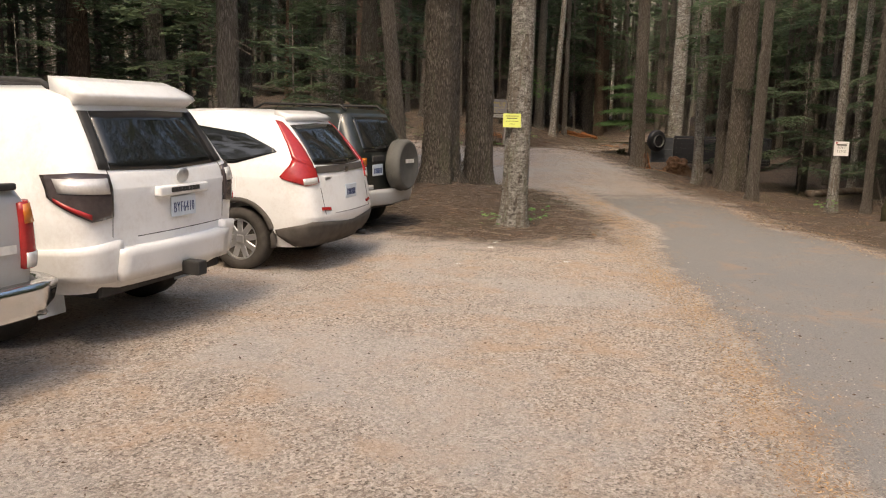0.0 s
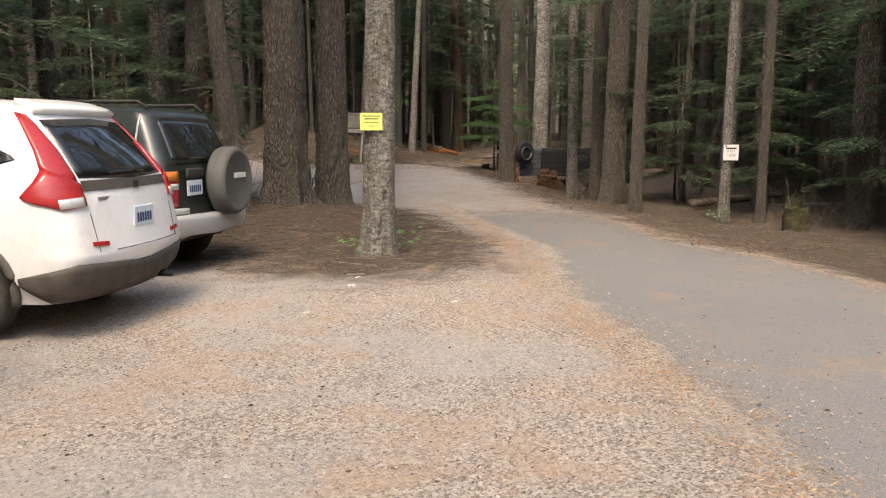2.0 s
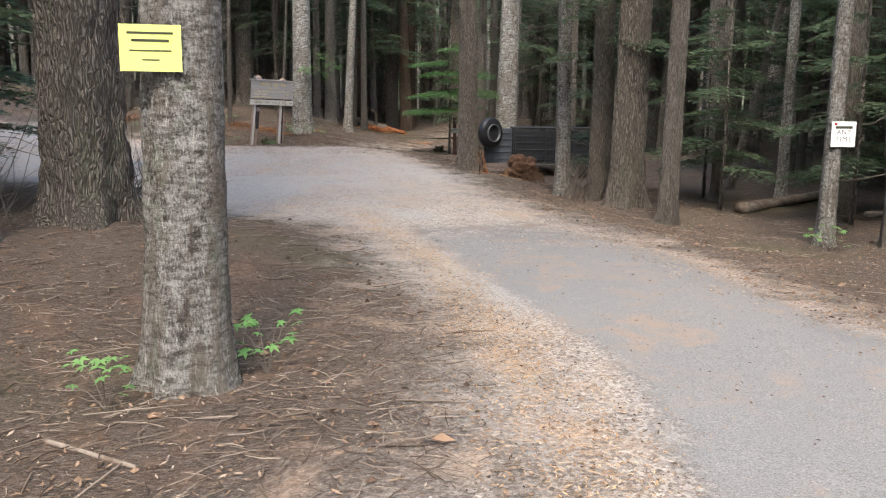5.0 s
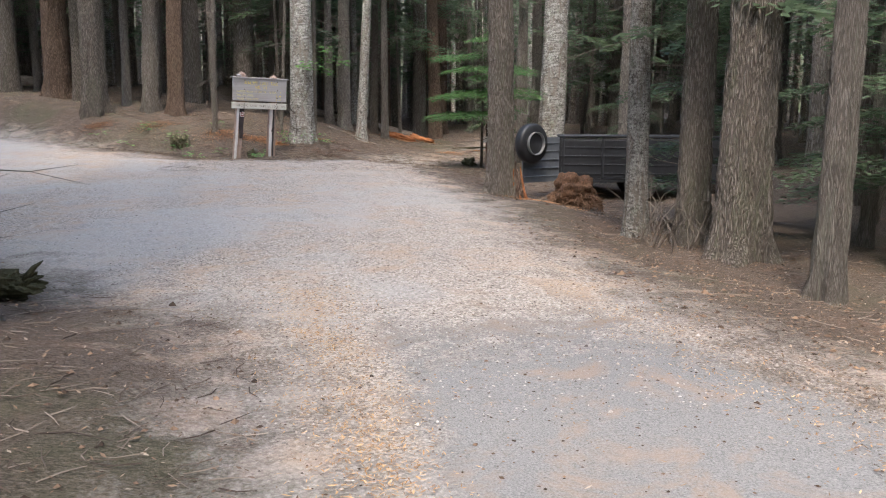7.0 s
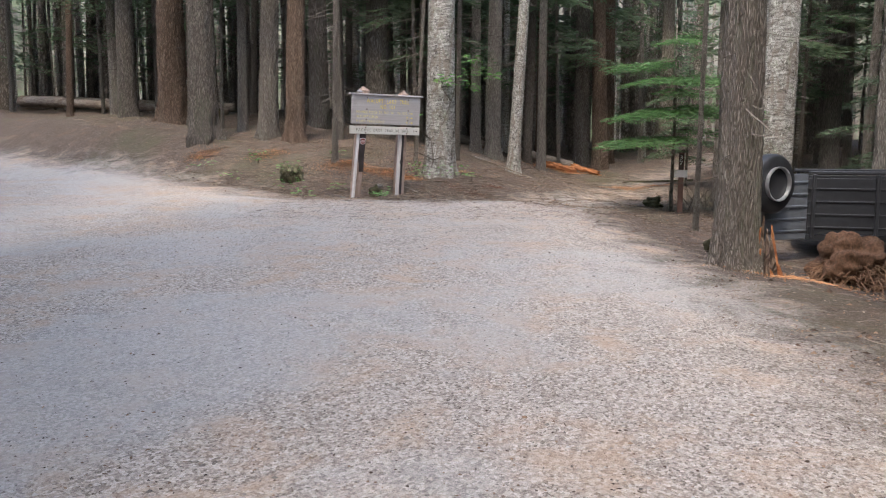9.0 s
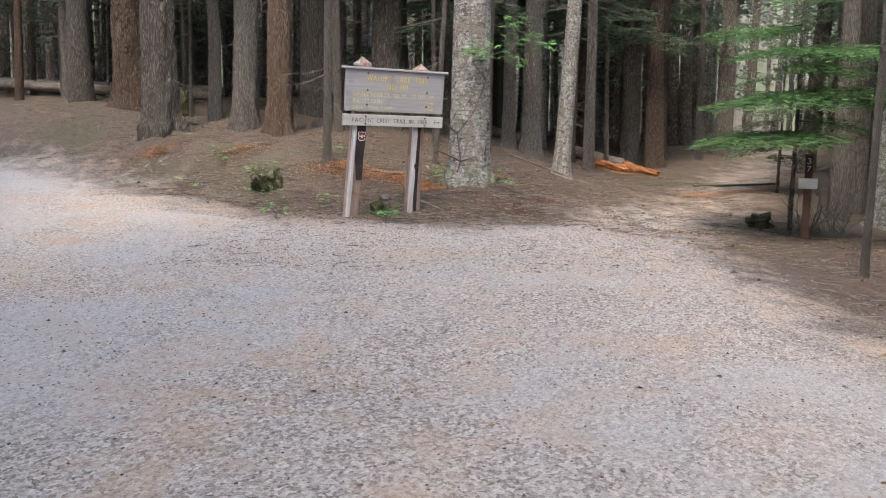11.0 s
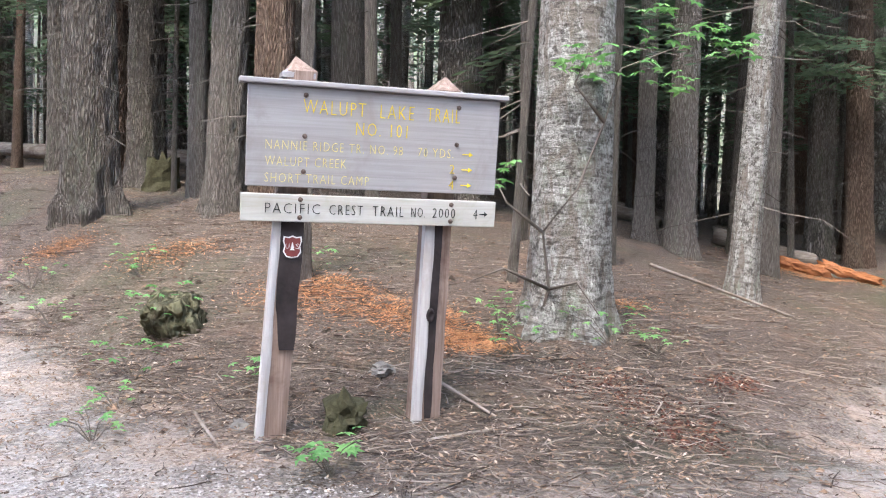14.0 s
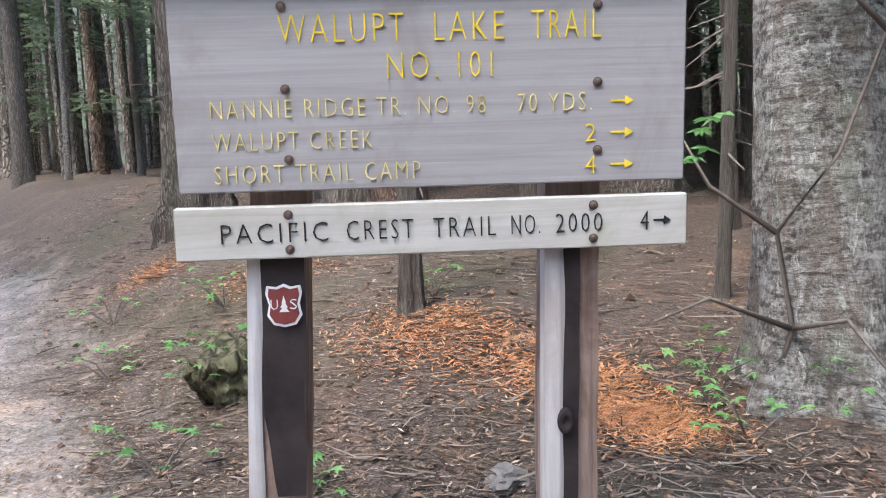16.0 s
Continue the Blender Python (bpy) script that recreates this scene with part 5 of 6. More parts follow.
    f1 = [sh.verts.new((a, -0.003, b)) for a, b in ring]
    f2 = [sh.verts.new((a, 0.003, b)) for a, b in ring]
    sh.faces.new(f1)
    sh.faces.new(f2[::-1])
    for i in range(len(ring)):
        sh.faces.new((f1[i], f2[i], f2[(i + 1) % len(ring)], f1[(i + 1) % len(ring)]))
    bmesh.ops.recalc_face_normals(sh, faces=sh.faces)
    shield = part("shield_badge", sh, WHITE_ENAMEL, sign, "small maroon and white shield badge", False, pose(0.262, 0.012, 1.345))
    inner = bmesh.new()
    inner.from_mesh(shield.data)
    part("shield_field", inner, BROWN_ENAMEL, shield, "", False, pose(0, -0.003, 0) @ Matrix.Diagonal((0.86, 1, 0.88, 1)))
    part("shield_letter", words("U", 0.018, 0.026), WHITE_ENAMEL, shield, "", False, pose(-0.034, -0.0075, -0.012))
    part("shield_letter", words("S", 0.018, 0.026), WHITE_ENAMEL, shield, "", False, pose(0.016, -0.0075, -0.012))
    tr = bmesh.new()
    for hgt, ww in ((0.0, 0.013), (0.012, 0.01), (0.024, 0.006)):
        vs = [tr.verts.new(p) for p in ((-ww, 0, hgt), (ww, 0, hgt), (0, 0, hgt + 0.02))]
        tr.faces.new(vs)
    part("shield_tree", tr, WHITE_ENAMEL, shield, "", False, pose(0, -0.0075, -0.02))


trail_sign()


# ---- notices on trees ----
YELLOW_PAPER = plain("yellow_paper", (0.68, 0.74, 0.2), 0.8, 0, 0.2, 0.06, 12)
INK = plain("printed_ink", (0.05, 0.05, 0.03), 0.8)


def notices():
    n = thing("yellow_notice", pose(1.0, 13.0, 1.437, 0, 0, -1), "yellow printed paper notice stapled to a pale tree trunk", "notice")
    part("paper", block(0.283, 0.004, 0.218, None), YELLOW_PAPER, n)
    for z, w, h in ((0.07, 0.21, 0.01), (0.035, 0.17, 0.012), (-0.012, 0.19, 0.006), (-0.055, 0.08, 0.006)):
        part("print_bar", block(w, 0.002, h, pose(0, -0.003, z)), INK, n)
    s = thing("white_notice", pose(8.24, 17.36, 0.972, 0, 0, -12), "small white parking notice board nailed to a slim trunk", "notice")
    part("panel", block(0.29, 0.006, 0.3, None, 0.002, 1), WHITE_ENAMEL, s)
    part("lettering", words("ANY", 0.16, 0.055), INK, s, "", False, pose(-0.08, -0.0035, 0.0))
    part("lettering", words("TIME", 0.19, 0.055), INK, s, "", False, pose(-0.095, -0.0035, -0.085))
    part("print_bar", block(0.2, 0.003, 0.03, pose(0, -0.004, 0.08)), INK, s)
    part("print_bar", block(0.03, 0.003, 0.03, pose(-0.1, -0.0045, 0.12)), RED_LENS, s)


notices()


def trail_marker():
    p = thing("trail_marker_post", pose(7.3, 33.75, on_land(7.3, 33.75), 0, 0, -22), "slim brown trail marker post with white sticker and numbers", "post")
    BROWN = plain("brown_fibreglass", (0.14, 0.07, 0.05), 0.6, 0, 0.3, 0.25, 14)
    part("stake", block(0.1, 0.03, 1.2, pose(0, 0, 0.55), 0.008, 2), BROWN, p)
    part("dark_panel", block(0.096, 0.005, 0.3, pose(0, -0.017, 0.98), 0.002, 1), plain("dark_brown_decal", (0.05, 0.03, 0.025), 0.6), p)
    part("numeral", words("3", 0.05, 0.075), WHITE_ENAMEL, p, "", False, pose(-0.025, -0.021, 1.02))
    part("numeral", words("7", 0.05, 0.075), WHITE_ENAMEL, p, "", False, pose(-0.025, -0.021, 0.915))
    part("sticker", block(0.24, 0.006, 0.14, pose(0, -0.022, 0.75), 0.002, 1), WHITE_ENAMEL, p, "white sticker plate")


trail_marker()


# ---- trailer among the trees ----
TRAILER_PAINT = plain("black_trailer_steel", (0.018, 0.018, 0.02), 0.45, 0.0, 0.4, 0.4, 8)
# Dark steel made paler and bluer: the sky's reflection is put into its colour.
GATE_SKY_TINT = plain("sky_tinted_dark_steel", (0.13, 0.14, 0.155), 0.4, 0.2, 0.5, 0.25, 6)


def trailer():
    base = on_land(9.4, 28.9)
    tr = thing("utility_trailer", pose(10.12, 29.13, base, 0, 0, 75), "black steel utility trailer with spare wheel parked under trees", "trailer")
    z0, z1 = 0.38, 1.22
    for sx in (-0.75, 0.75):
        side = part("side_wall", block(0.04, 3.2, z1 - z0 - 0.1, pose(sx, 0.7, (z0 + z1) / 2), 0.006, 1), TRAILER_PAINT, tr)
        for k in range(4):
            part("rib", block(0.02, 3.2, 0.025, pose(sx * 1.035, 0.7, z0 + 0.14 + 0.17 * k), 0.005, 1), TRAILER_PAINT, side)
        for k in range(5):
            part("stanchion", block(0.05, 0.05, z1 - z0, pose(sx * 1.04, -0.85 + 0.77 * k, (z0 + z1) / 2), 0.006, 1), TRAILER_PAINT, side)
        part("top_rail", block(0.05, 3.2, 0.05, pose(sx, 0.7, z1 + 0.02), 0.01, 1), TRAILER_PAINT, tr)
        for wy in (0.7,):
            prof = [(0.2, -0.09), (0.29, -0.09), (0.32, -0.06), (0.32, 0.06), (0.29, 0.09), (0.2, 0.09)]
            ty = part("wheel", lathe([(a, b) for a, b in prof], 28, "y"), TYRE, tr, "", True, pose(sx * 0.92, wy, 0.32, 0, 0, 90))
            part("rim", lathe([(0.2, -0.02), (0.19, 0.02), (0.05, 0.04)], 20, "y"), ALLOY, ty, "", True)
    part("floor", block(1.5, 3.2, 0.08, pose(0, 0.7, z0), 0.01, 1), TRAILER_PAINT, tr)
    part("end_wall", block(1.5, 0.04, z1 - z0, pose(0, -0.92, (z0 + z1) / 2), 0.006, 1), TRAILER_PAINT, tr)
    gate = part("gate", block(1.0, 0.04, z1 - z0 + 0.02, pose(0, 0, 0), 0.006, 1), GATE_SKY_TINT, tr, "grey ribbed gate swung open", False, pose(-1.12, 2.67, (z0 + z1) / 2, 0, 0, -45))
    for k in range(5):
        part("gate_rib", block(0.98, 0.018, 0.03, pose(0, -0.028, -0.32 + 0.16 * k), 0.006, 1), GATE_SKY_TINT, gate)
    sp = part("spare_wheel", lathe([(0.2, -0.1), (0.33, -0.1), (0.37, -0.06), (0.37, 0.06), (0.33, 0.1), (0.2, 0.1)], 36, "y"), TRAILER_PAINT, tr, "", True, pose(-1.6, 2.86, 1.12, 0, 0, -45))
    bm = lathe([(0.001, -0.03), (0.21, -0.04), (0.215, 0.09), (0.2, 0.09), (0.19, 0.0), (0.001, 0.02)], 32, "y")
    for k in range(8):
        a = 360 * k / 8
        box(bm, 0.05, 0.03, 0.17, pose(0, -0.03, 0) @ pose(0, 0, 0, 0, a, 0) @ pose(0, 0, 0.11), 0.008, 1)
    part("rim", bm, ALLOY, sp, "bright steel spoked rim", False, pose(0, -0.06, 0) @ Matrix.Diagonal((1, -1, 1, 1)))
    part("bracket", block(0.1, 0.3, 0.1, pose(-1.42, 2.82, 1.05, 0, 0, 45), 0.01, 1), TRAILER_PAINT, tr)


trailer()


# ---- young trees, undergrowth, dead wood ----
def sapling(x, y, height, trunk_r, sprays, mat, label, seed, dense=1.4, needle=0.035):
    """A slim young conifer; sprays: (height, heading in degrees, length, droop)."""
    ob = thing("sapling", pose(x, y, on_land(x, y, -0.02)), label, "tree")
    verts, faces = [], []
    tube_data([(0, 0, 0), (0.02, 0.01, height * 0.4), (0, 0.02, height)], [trunk_r, trunk_r * 0.75, trunk_r * 0.2], 8, verts, faces)
    part("trunk", raw_mesh("trunk", verts, faces, BARK_GREY, True), None, ob)
    rnd = random.Random(seed)
    for z, a, ln, droop in sprays:
        a = radians(a)
        verts, faces = [], []
        for k in range(5):
            aa = a + (k - 2) * 0.17 + rnd.uniform(-0.06, 0.06)
            o = 0.3 * ln * (0.3 if k % 2 else 0.0)
            spray(verts, faces, (o * math.cos(aa), o * math.sin(aa), z + rnd.uniform(-0.05, 0.05)), aa, ln * (1 - 0.09 * abs(k - 2)), droop, rnd, dense, 0.34, needle)
        b = tagged(part("bough", raw_mesh("bough", verts, faces, mat), None, ob), kind="stuff")
        tv, tf = [], []
        tube_data([(0, 0, z), (0.5 * ln * math.cos(a), 0.5 * ln * math.sin(a), z + 0.04 - droop * 0.25 * ln), (0.95 * ln * math.cos(a), 0.95 * ln * math.sin(a), z + 0.06 - droop * 0.9 * ln)], [0.012, 0.008, 0.002], 4, tv, tf)
        part("limb", raw_mesh("limb", tv, tf, DEAD_WOOD), None, b)
    return ob


sapling(7.2, 34.05, 3.9, 0.04, [(1.45, 236, 2.1, 0.12), (1.4, 212, 1.5, 0.17), (1.9, 222, 1.7, 0.16), (1.95, 250, 1.9, 0.17), (2.0, 300, 1.9, 0.15), (2.45, 285, 1.7, 0.15), (2.55, 232, 1.5, 0.2), (2.8, 200, 1.4, 0.15),
        (1.9, 320, 1.5, 0.15), (2.3, 270, 1.4, 0.2), (2.6, 350, 1.4, 0.2), (1.6, 20, 1.2, 0.2), (2.9, 120, 1.1, 0.2), (3.2, 260, 1.1, 0.2), (3.4, 30, 0.9, 0.2)],
        NEEDLES_BRIGHT, "young hemlock with bright green drooping sprays beside trail", 3, 1.7, 0.03)
BOUGHS = [(0.7, 20, 1.0, 0.3), (0.9, 150, 1.1, 0.3), (1.1, 265, 1.2, 0.3), (1.4, 80, 1.1, 0.3), (1.6, 200, 1.2, 0.25), (1.9, 320, 1.1, 0.3), (2.2, 130, 1.0, 0.3), (2.5, 240, 0.9, 0.3), (2.8, 30, 0.8, 0.3), (3.1, 180, 0.6, 0.3)]
for i, (x, y) in enumerate([(10.4, 16.2), (9.7, 18.9), (10.9, 20.5), (-5.2, 17.6), (-3.6, 20.6), (-3.2, 16.4), (-2.6, 18.6), (-2.4, 21.6), (8.3, 24.4), (9.0, 21.2), (-7.8, 14.6), (-8.4, 11.2), (10.6, 13.0), (11.6, 10.4), (13.8, 26.6), (11.5, 34.5), (8.9, 39.2), (-9.2, 8.4), (9.6, 22.8)]):
    sapling(x, y, 3.4, 0.035, [(z * 1.05, a + 70 * i, l, d) for z, a, l, d in BOUGHS], NEEDLES, "young dark green hemlock with feathery lower sprays", 30 + i, 1.1, 0.045)


def leaf_fan(verts, faces, p, r, rnd, tilt=0.4):
    """A five-lobed leaf."""
    c = Vector(p)
    a0 = rnd.uniform(0, 6.28)
    n = Vector((rnd.uniform(-tilt, tilt), rnd.uniform(-tilt, tilt), 1)).normalized()
    u = n.orthogonal().normalized()
    v = n.cross(u)
    b = len(verts)
    verts.append(tuple(c))
    for k in range(11):
        a = a0 + (k - 5) / 5 * 2.5
        rr = r * (1.0 if k % 2 else 0.5) * (1 - 0.25 * abs(k - 5) / 5)
        q = c + (u * math.cos(a) + v * math.sin(a)) * rr
        verts.append(tuple(q + n * (-0.15 * r if k % 2 else 0.05 * r)))
    for k in range(10):
        faces.append((b, b + 1 + k, b + 2 + k))


def seedling(x, y, h, spread, count, r, label, seed, name="seedling"):
    ob = thing(name, pose(x, y, on_land(x, y)), label, "plant")
    rnd = random.Random(seed)
    verts, faces, tv, tf = [], [], [], []
    for i in range(count):
        a, d = rnd.uniform(0, 6.28), spread * math.sqrt(rnd.random())
        z = h * rnd.uniform(0.3, 1.0)
        p = (d * math.cos(a), d * math.sin(a), z)
        leaf_fan(verts, faces, p, r * rnd.uniform(0.7, 1.2), rnd)
        if i % 2 == 0:
            tube_data([(0, 0, -0.02), (p[0] * 0.5, p[1] * 0.5, z * 0.7), p], [0.004, 0.003, 0.0015], 3, tv, tf)
    part("foliage", raw_mesh("foliage", verts, faces, LEAVES), None, ob)
    tagged(part("stem", raw_mesh("stem", tv, tf, DEAD_WOOD), None, ob), kind="stuff")
    return ob


for i, (x, y, h, sp, n, r) in enumerate([(1.5, 13.35, 0.34, 0.17, 18, 0.06), (0.72, 12.92, 0.26, 0.2, 16, 0.055), (1.72, 32.05, 0.24, 0.2, 20, 0.06), (-0.15, 33.5, 0.3, 0.3, 20, 0.05), (-0.35, 34.15, 0.42, 0.3, 26, 0.05), (-1.6, 34.6, 0.25, 0.3, 16, 0.045), (0.5, 35.2, 0.22, 0.3, 14, 0.045), (3.0, 34.25, 0.3, 0.35, 24, 0.05), (2.2, 34.3, 0.3, 0.3, 20, 0.05), (-2.4, 35.4, 0.3, 0.35, 18, 0.045), (0.35, 32.3, 0.18, 0.2, 12, 0.045),
                                        (0.75, 33.4, 0.2, 0.18, 12, 0.05), (2.4, 34.0, 0.3, 0.25, 14, 0.05), (0.1, 32.9, 0.16, 0.2, 10, 0.045), (8.0, 17.1, 0.3, 0.3, 22, 0.05), (3.3, 34.3, 0.22, 0.2, 12, 0.045), (-1.2, 35.3, 0.3, 0.3, 18, 0.05)]):
    seedling(x, y, h, sp, n, r, "small bright green broadleaf seedling in needle litter", 200 + i)


def vine_maple():
    ob = thing("vine_maple", pose(2.45, 34.35, on_land(2.45, 34.35)), "thin crooked vine maple with pale green lobed leaves", "shrub")
    rnd = random.Random(8)
    stems = [[(0, 0, 0), (0.1, -0.05, 0.35), (0.05, -0.1, 0.75), (0.28, -0.12, 1.05), (0.45, -0.15, 1.5), (0.55, -0.2, 1.85), (0.95, -0.2, 2.0)],
             [(0.45, -0.15, 1.5), (0.25, -0.2, 1.75), (0.35, -0.25, 2.0)], [(0.05, -0.1, 0.75), (-0.2, -0.15, 0.95), (-0.32, -0.2, 1.2)],
             [(0.1, -0.05, 0.35), (-0.2, -0.25, 0.5), (-0.4, -0.4, 0.42)], [(0.1, -0.05, 0.35), (0.3, -0.25, 0.42), (0.45, -0.4, 0.22)]]
    for st in stems:
        v, f = [], []
        tube_data(st, list(np.linspace(0.014, 0.003, len(st))), 5, v, f)
        part("stem", raw_mesh("stem", v, f, DEAD_WOOD, True), None, ob)
    for cx, cy, cz, sx, n in ((0.5, -0.2, 1.9, 0.3, 16), (0.95, -0.2, 2.05, 0.28, 16), (1.25, -0.15, 1.95, 0.2, 10), (0.3, -0.28, 1.95, 0.2, 10), (-0.3, -0.2, 1.15, 0.16, 10), (0.75, -0.15, 2.3, 0.25, 10), (0.8, -0.2, 1.75, 0.2, 8)):
        v, f = [], []
        for _ in range(n):
            leaf_fan(v, f, (cx + rnd.uniform(-sx, sx), cy + rnd.uniform(-sx, sx) * 0.7, cz + rnd.uniform(-0.09, 0.09)), rnd.uniform(0.06, 0.1), rnd, 0.45)
        tagged(part("foliage", raw_mesh("foliage", v, f, LEAVES), None, ob), kind="stuff")


vine_maple()


def lump(name, x, y, size, squash, mat, label, category, seed, rough=0.25, sink=0.3, detail=3):
    bm = bmesh.new()
    bmesh.ops.create_icosphere(bm, subdivisions=detail, radius=1)
    for v in bm.verts:
        n = noise.noise(v.co * 1.3 + Vector((seed, 0, 0))) + 0.5 * noise.noise(v.co * 3.1 + Vector((seed, 3, 0))) + 0.3 * noise.noise(v.co * 7 + Vector((0, seed, 0)))
        v.co = v.co * (1 + rough * n * 1.6)
        v.co = Vector((v.co.x * size, v.co.y * size * 0.85, v.co.z * size * squash))
    me = mesh_of(name, bm, mat, rough < 0.3)
    ob = new(name, me)
    ob.matrix_world = pose(x, y, on_land(x, y) + size * squash * (1 - sink) - 0.02, 0, 0, seed * 40)
    return tagged(ob, label, category)


MOSS = bark_material("mossy_stone", (0.12, 0.115, 0.07), (0.29, 0.28, 0.17), (0.3, 0.26, 0.2), True, 0.5)
DUFF = plain("fibrous_root_duff", (0.15, 0.085, 0.052), 0.95, 0, 0.1, 0.7, 34, 0.05)
DARK_DUFF = plain("dark_mossy_duff", (0.06, 0.055, 0.03), 0.95, 0, 0.1, 0.5, 30, 0.02)
STONE = plain("grey_stone", (0.15, 0.135, 0.12), 0.9, 0, 0.2, 0.35, 18, 0.008)
lump("rock", -0.28, 34.25, 0.26, 0.75, MOSS, "mossy boulder half sunk in needle litter", "rock", 3, 0.27, 0.45, 4)
lump("stump", 1.56, 32.75, 0.14, 0.9, DARK_DUFF, "small dark mossy stump between the sign posts", "stump", 7, 0.45)
lump("stone", 0.95, 32.75, 0.06, 0.6, STONE, "small grey stone beside the sign post", "stone", 9, 0.4)
lump("rock", 1.55, 33.6, 0.1, 0.4, STONE, "low grey stone in needle litter", "rock", 12, 0.4)
lump("root_mound", 7.34, 26.9, 0.4, 0.8, DUFF, "upturned mound of reddish roots and soil", "root mound", 5, 0.28, 0.3, 5)


def root_strands(x, y, r, n, seed):
    rnd = random.Random(seed)
    v, f = [], []
    for _ in range(n):
        a, b = rnd.uniform(0, 6.28), rnd.uniform(0.1, 1.3)
        p = Vector((math.cos(a) * math.cos(b), math.sin(a) * math.cos(b), math.sin(b) * 0.8)) * r
        q = p * 1.06 + Vector((rnd.uniform(-0.14, 0.14), rnd.uniform(-0.14, 0.14), rnd.uniform(-0.2, 0.02)))
        tube_data([tuple(p), tuple((p + q) * 0.54), tuple(q)], [0.007, 0.006, 0.002], 3, v, f)
    ob = new("root_fibres", raw_mesh("root_fibres", v, f, TWIG_BROWN))
    ob.matrix_world = pose(x, y, on_land(x, y) - 0.02)
    tagged(ob, "loose reddish root fibres over the mound", "roots", kind="stuff")


TWIG_BROWN = plain("reddish_roots", (0.24, 0.14, 0.085), 0.95, 0, 0.1, 0.5, 30)
root_strands(7.34, 26.9, 0.42, 1100, 6)


def cut_stump(x, y, r, h, seed, label):
    v, f = [], []
    seg, rows = 18, 8
    for i in range(rows):
        u = i / (rows - 1)
        for k in range(seg):
            a = 2 * math.pi * k / seg
            q = noise.noise(Vector((math.cos(a) * 1.5, math.sin(a) * 1.5, u * 2 + seed)))
            rr = r * (1.25 - 0.3 * u) * (1 + 0.25 * q + 0.1 * noise.noise(Vector((k * 2.1, u * 9, seed))))
            top = 0.3 * h * noise.noise(Vector((k * 0.9, seed, 1))) if i == rows - 1 else 0
            v.append((rr * math.cos(a), rr * math.sin(a), h * u - 0.05 + top))
    for i in range(rows - 1):
        for k in range(seg):
            f.append((i * seg + k, i * seg + (k + 1) % seg, (i + 1) * seg + (k + 1) % seg, (i + 1) * seg + k))
    c = len(v)
    v.append((0, 0, h * 0.75))
    for k in range(seg):
        f.append(((rows - 1) * seg + k, (rows - 1) * seg + (k + 1) % seg, c))
    ob = new("stump", raw_mesh("stump", v, f, DARK_DUFF))
    ob.matrix_world = pose(x, y, on_land(x, y))
    tagged(ob, label, "stump")


cut_stump(8.45, 15.4, 0.2, 0.45, 3, "dark rotten stump at the road edge")
cut_stump(9.8, 17.6, 0.15, 0.5, 5, "broken grey stump among young hemlocks")
cut_stump(-3.4, 39.5, 0.22, 0.5, 7, "weathered stump on the forest floor")
lump("stump", 6.15, 28.0, 0.1, 1.2, DARK_DUFF, "little cut stump by the trail", "stump", 21, 0.3)
lump("stump", 7.0, 34.7, 0.17, 0.7, DARK_DUFF, "dark tangled stump with twigs beside trail", "stump", 25, 0.6, 0.35, 4)


def root_wad():
    ob = thing("root_wad", pose(0.62, 19.6, on_land(0.62, 19.6) - 0.03, 0, 0, 20) @ Matrix.Scale(0.62, 4), "dark broken root wad with jagged ends beside lane", "dead wood")
    rnd = random.Random(4)
    bm = bmesh.new()
    bmesh.ops.create_icosphere(bm, subdivisions=4, radius=1)
    for v in bm.verts:
        n = noise.noise(v.co * 2 + Vector((4, 0, 0))) + 0.6 * noise.noise(v.co * 6)
        v.co = v.co * (1 + 0.45 * n)
        v.co = Vector((v.co.x * 0.42, v.co.y * 0.2, v.co.z * 0.17 + 0.2))
    part("root_mass", bm, DARK_DUFF, ob)
    for _ in range(9):
        a = rnd.uniform(0, 6.28)
        p = Vector((0.3 * math.cos(a), 0.15 * math.sin(a), rnd.uniform(0.15, 0.3)))
        q = p + Vector((0.22 * math.cos(a), 0.15 * math.sin(a), rnd.uniform(-0.05, 0.28)))
        v, f = [], []
        tube_data([tuple(p), tuple((p + q) / 2 + Vector((0, 0, 0.03))), tuple(q)], [0.045, 0.03, 0.006], 6, v, f)
        part("root", raw_mesh("root", v, f, DARK_DUFF), None, ob)


root_wad()


def log(x0, y0, x1, y1, r, mat, label, seed, lift=0.0, name="fallen_log", jag=0.08):
    verts, faces = [], []
    n, seg = 14, 14
    p0, p1 = Vector((x0, y0, on_land(x0, y0) + r * 0.75 + lift)), Vector((x1, y1, on_land(x1, y1) + r * 0.75))
    d = (p1 - p0).normalized()
    side = Vector((-d.y, d.x, 0)).normalized()
    for i in range(n):
        u = i / (n - 1)
        c = p0.lerp(p1, u)
        rr = r * (1 - 0.3 * u)
        for k in range(seg):
            a = 2 * math.pi * k / seg
            w = 1 + jag * 2 * noise.noise(Vector((k * 0.9, u * 6, seed))) + jag * noise.noise(Vector((k * 3, u * 20, seed)))
            end = d * (jag * 1.5 * r * noise.noise(Vector((k * 1.3, seed, 0))) * 8) if i in (0, n - 1) else Vector()
            verts.append(tuple(c + (side * math.cos(a) + Vector((0, 0, 1)) * math.sin(a)) * rr * w + end))
    for i in range(n - 1):
        for k in range(seg):
            faces.append((i * seg + k, i * seg + (k + 1) % seg, (i + 1) * seg + (k + 1) % seg, (i + 1) * seg + k))
    faces.append(tuple(range(seg))[::-1])
    faces.append(tuple((n - 1) * seg + k for k in range(seg)))
    ob = new(name, raw_mesh(name, verts, faces, mat, jag < 0.1))
    return tagged(ob, label, "log")


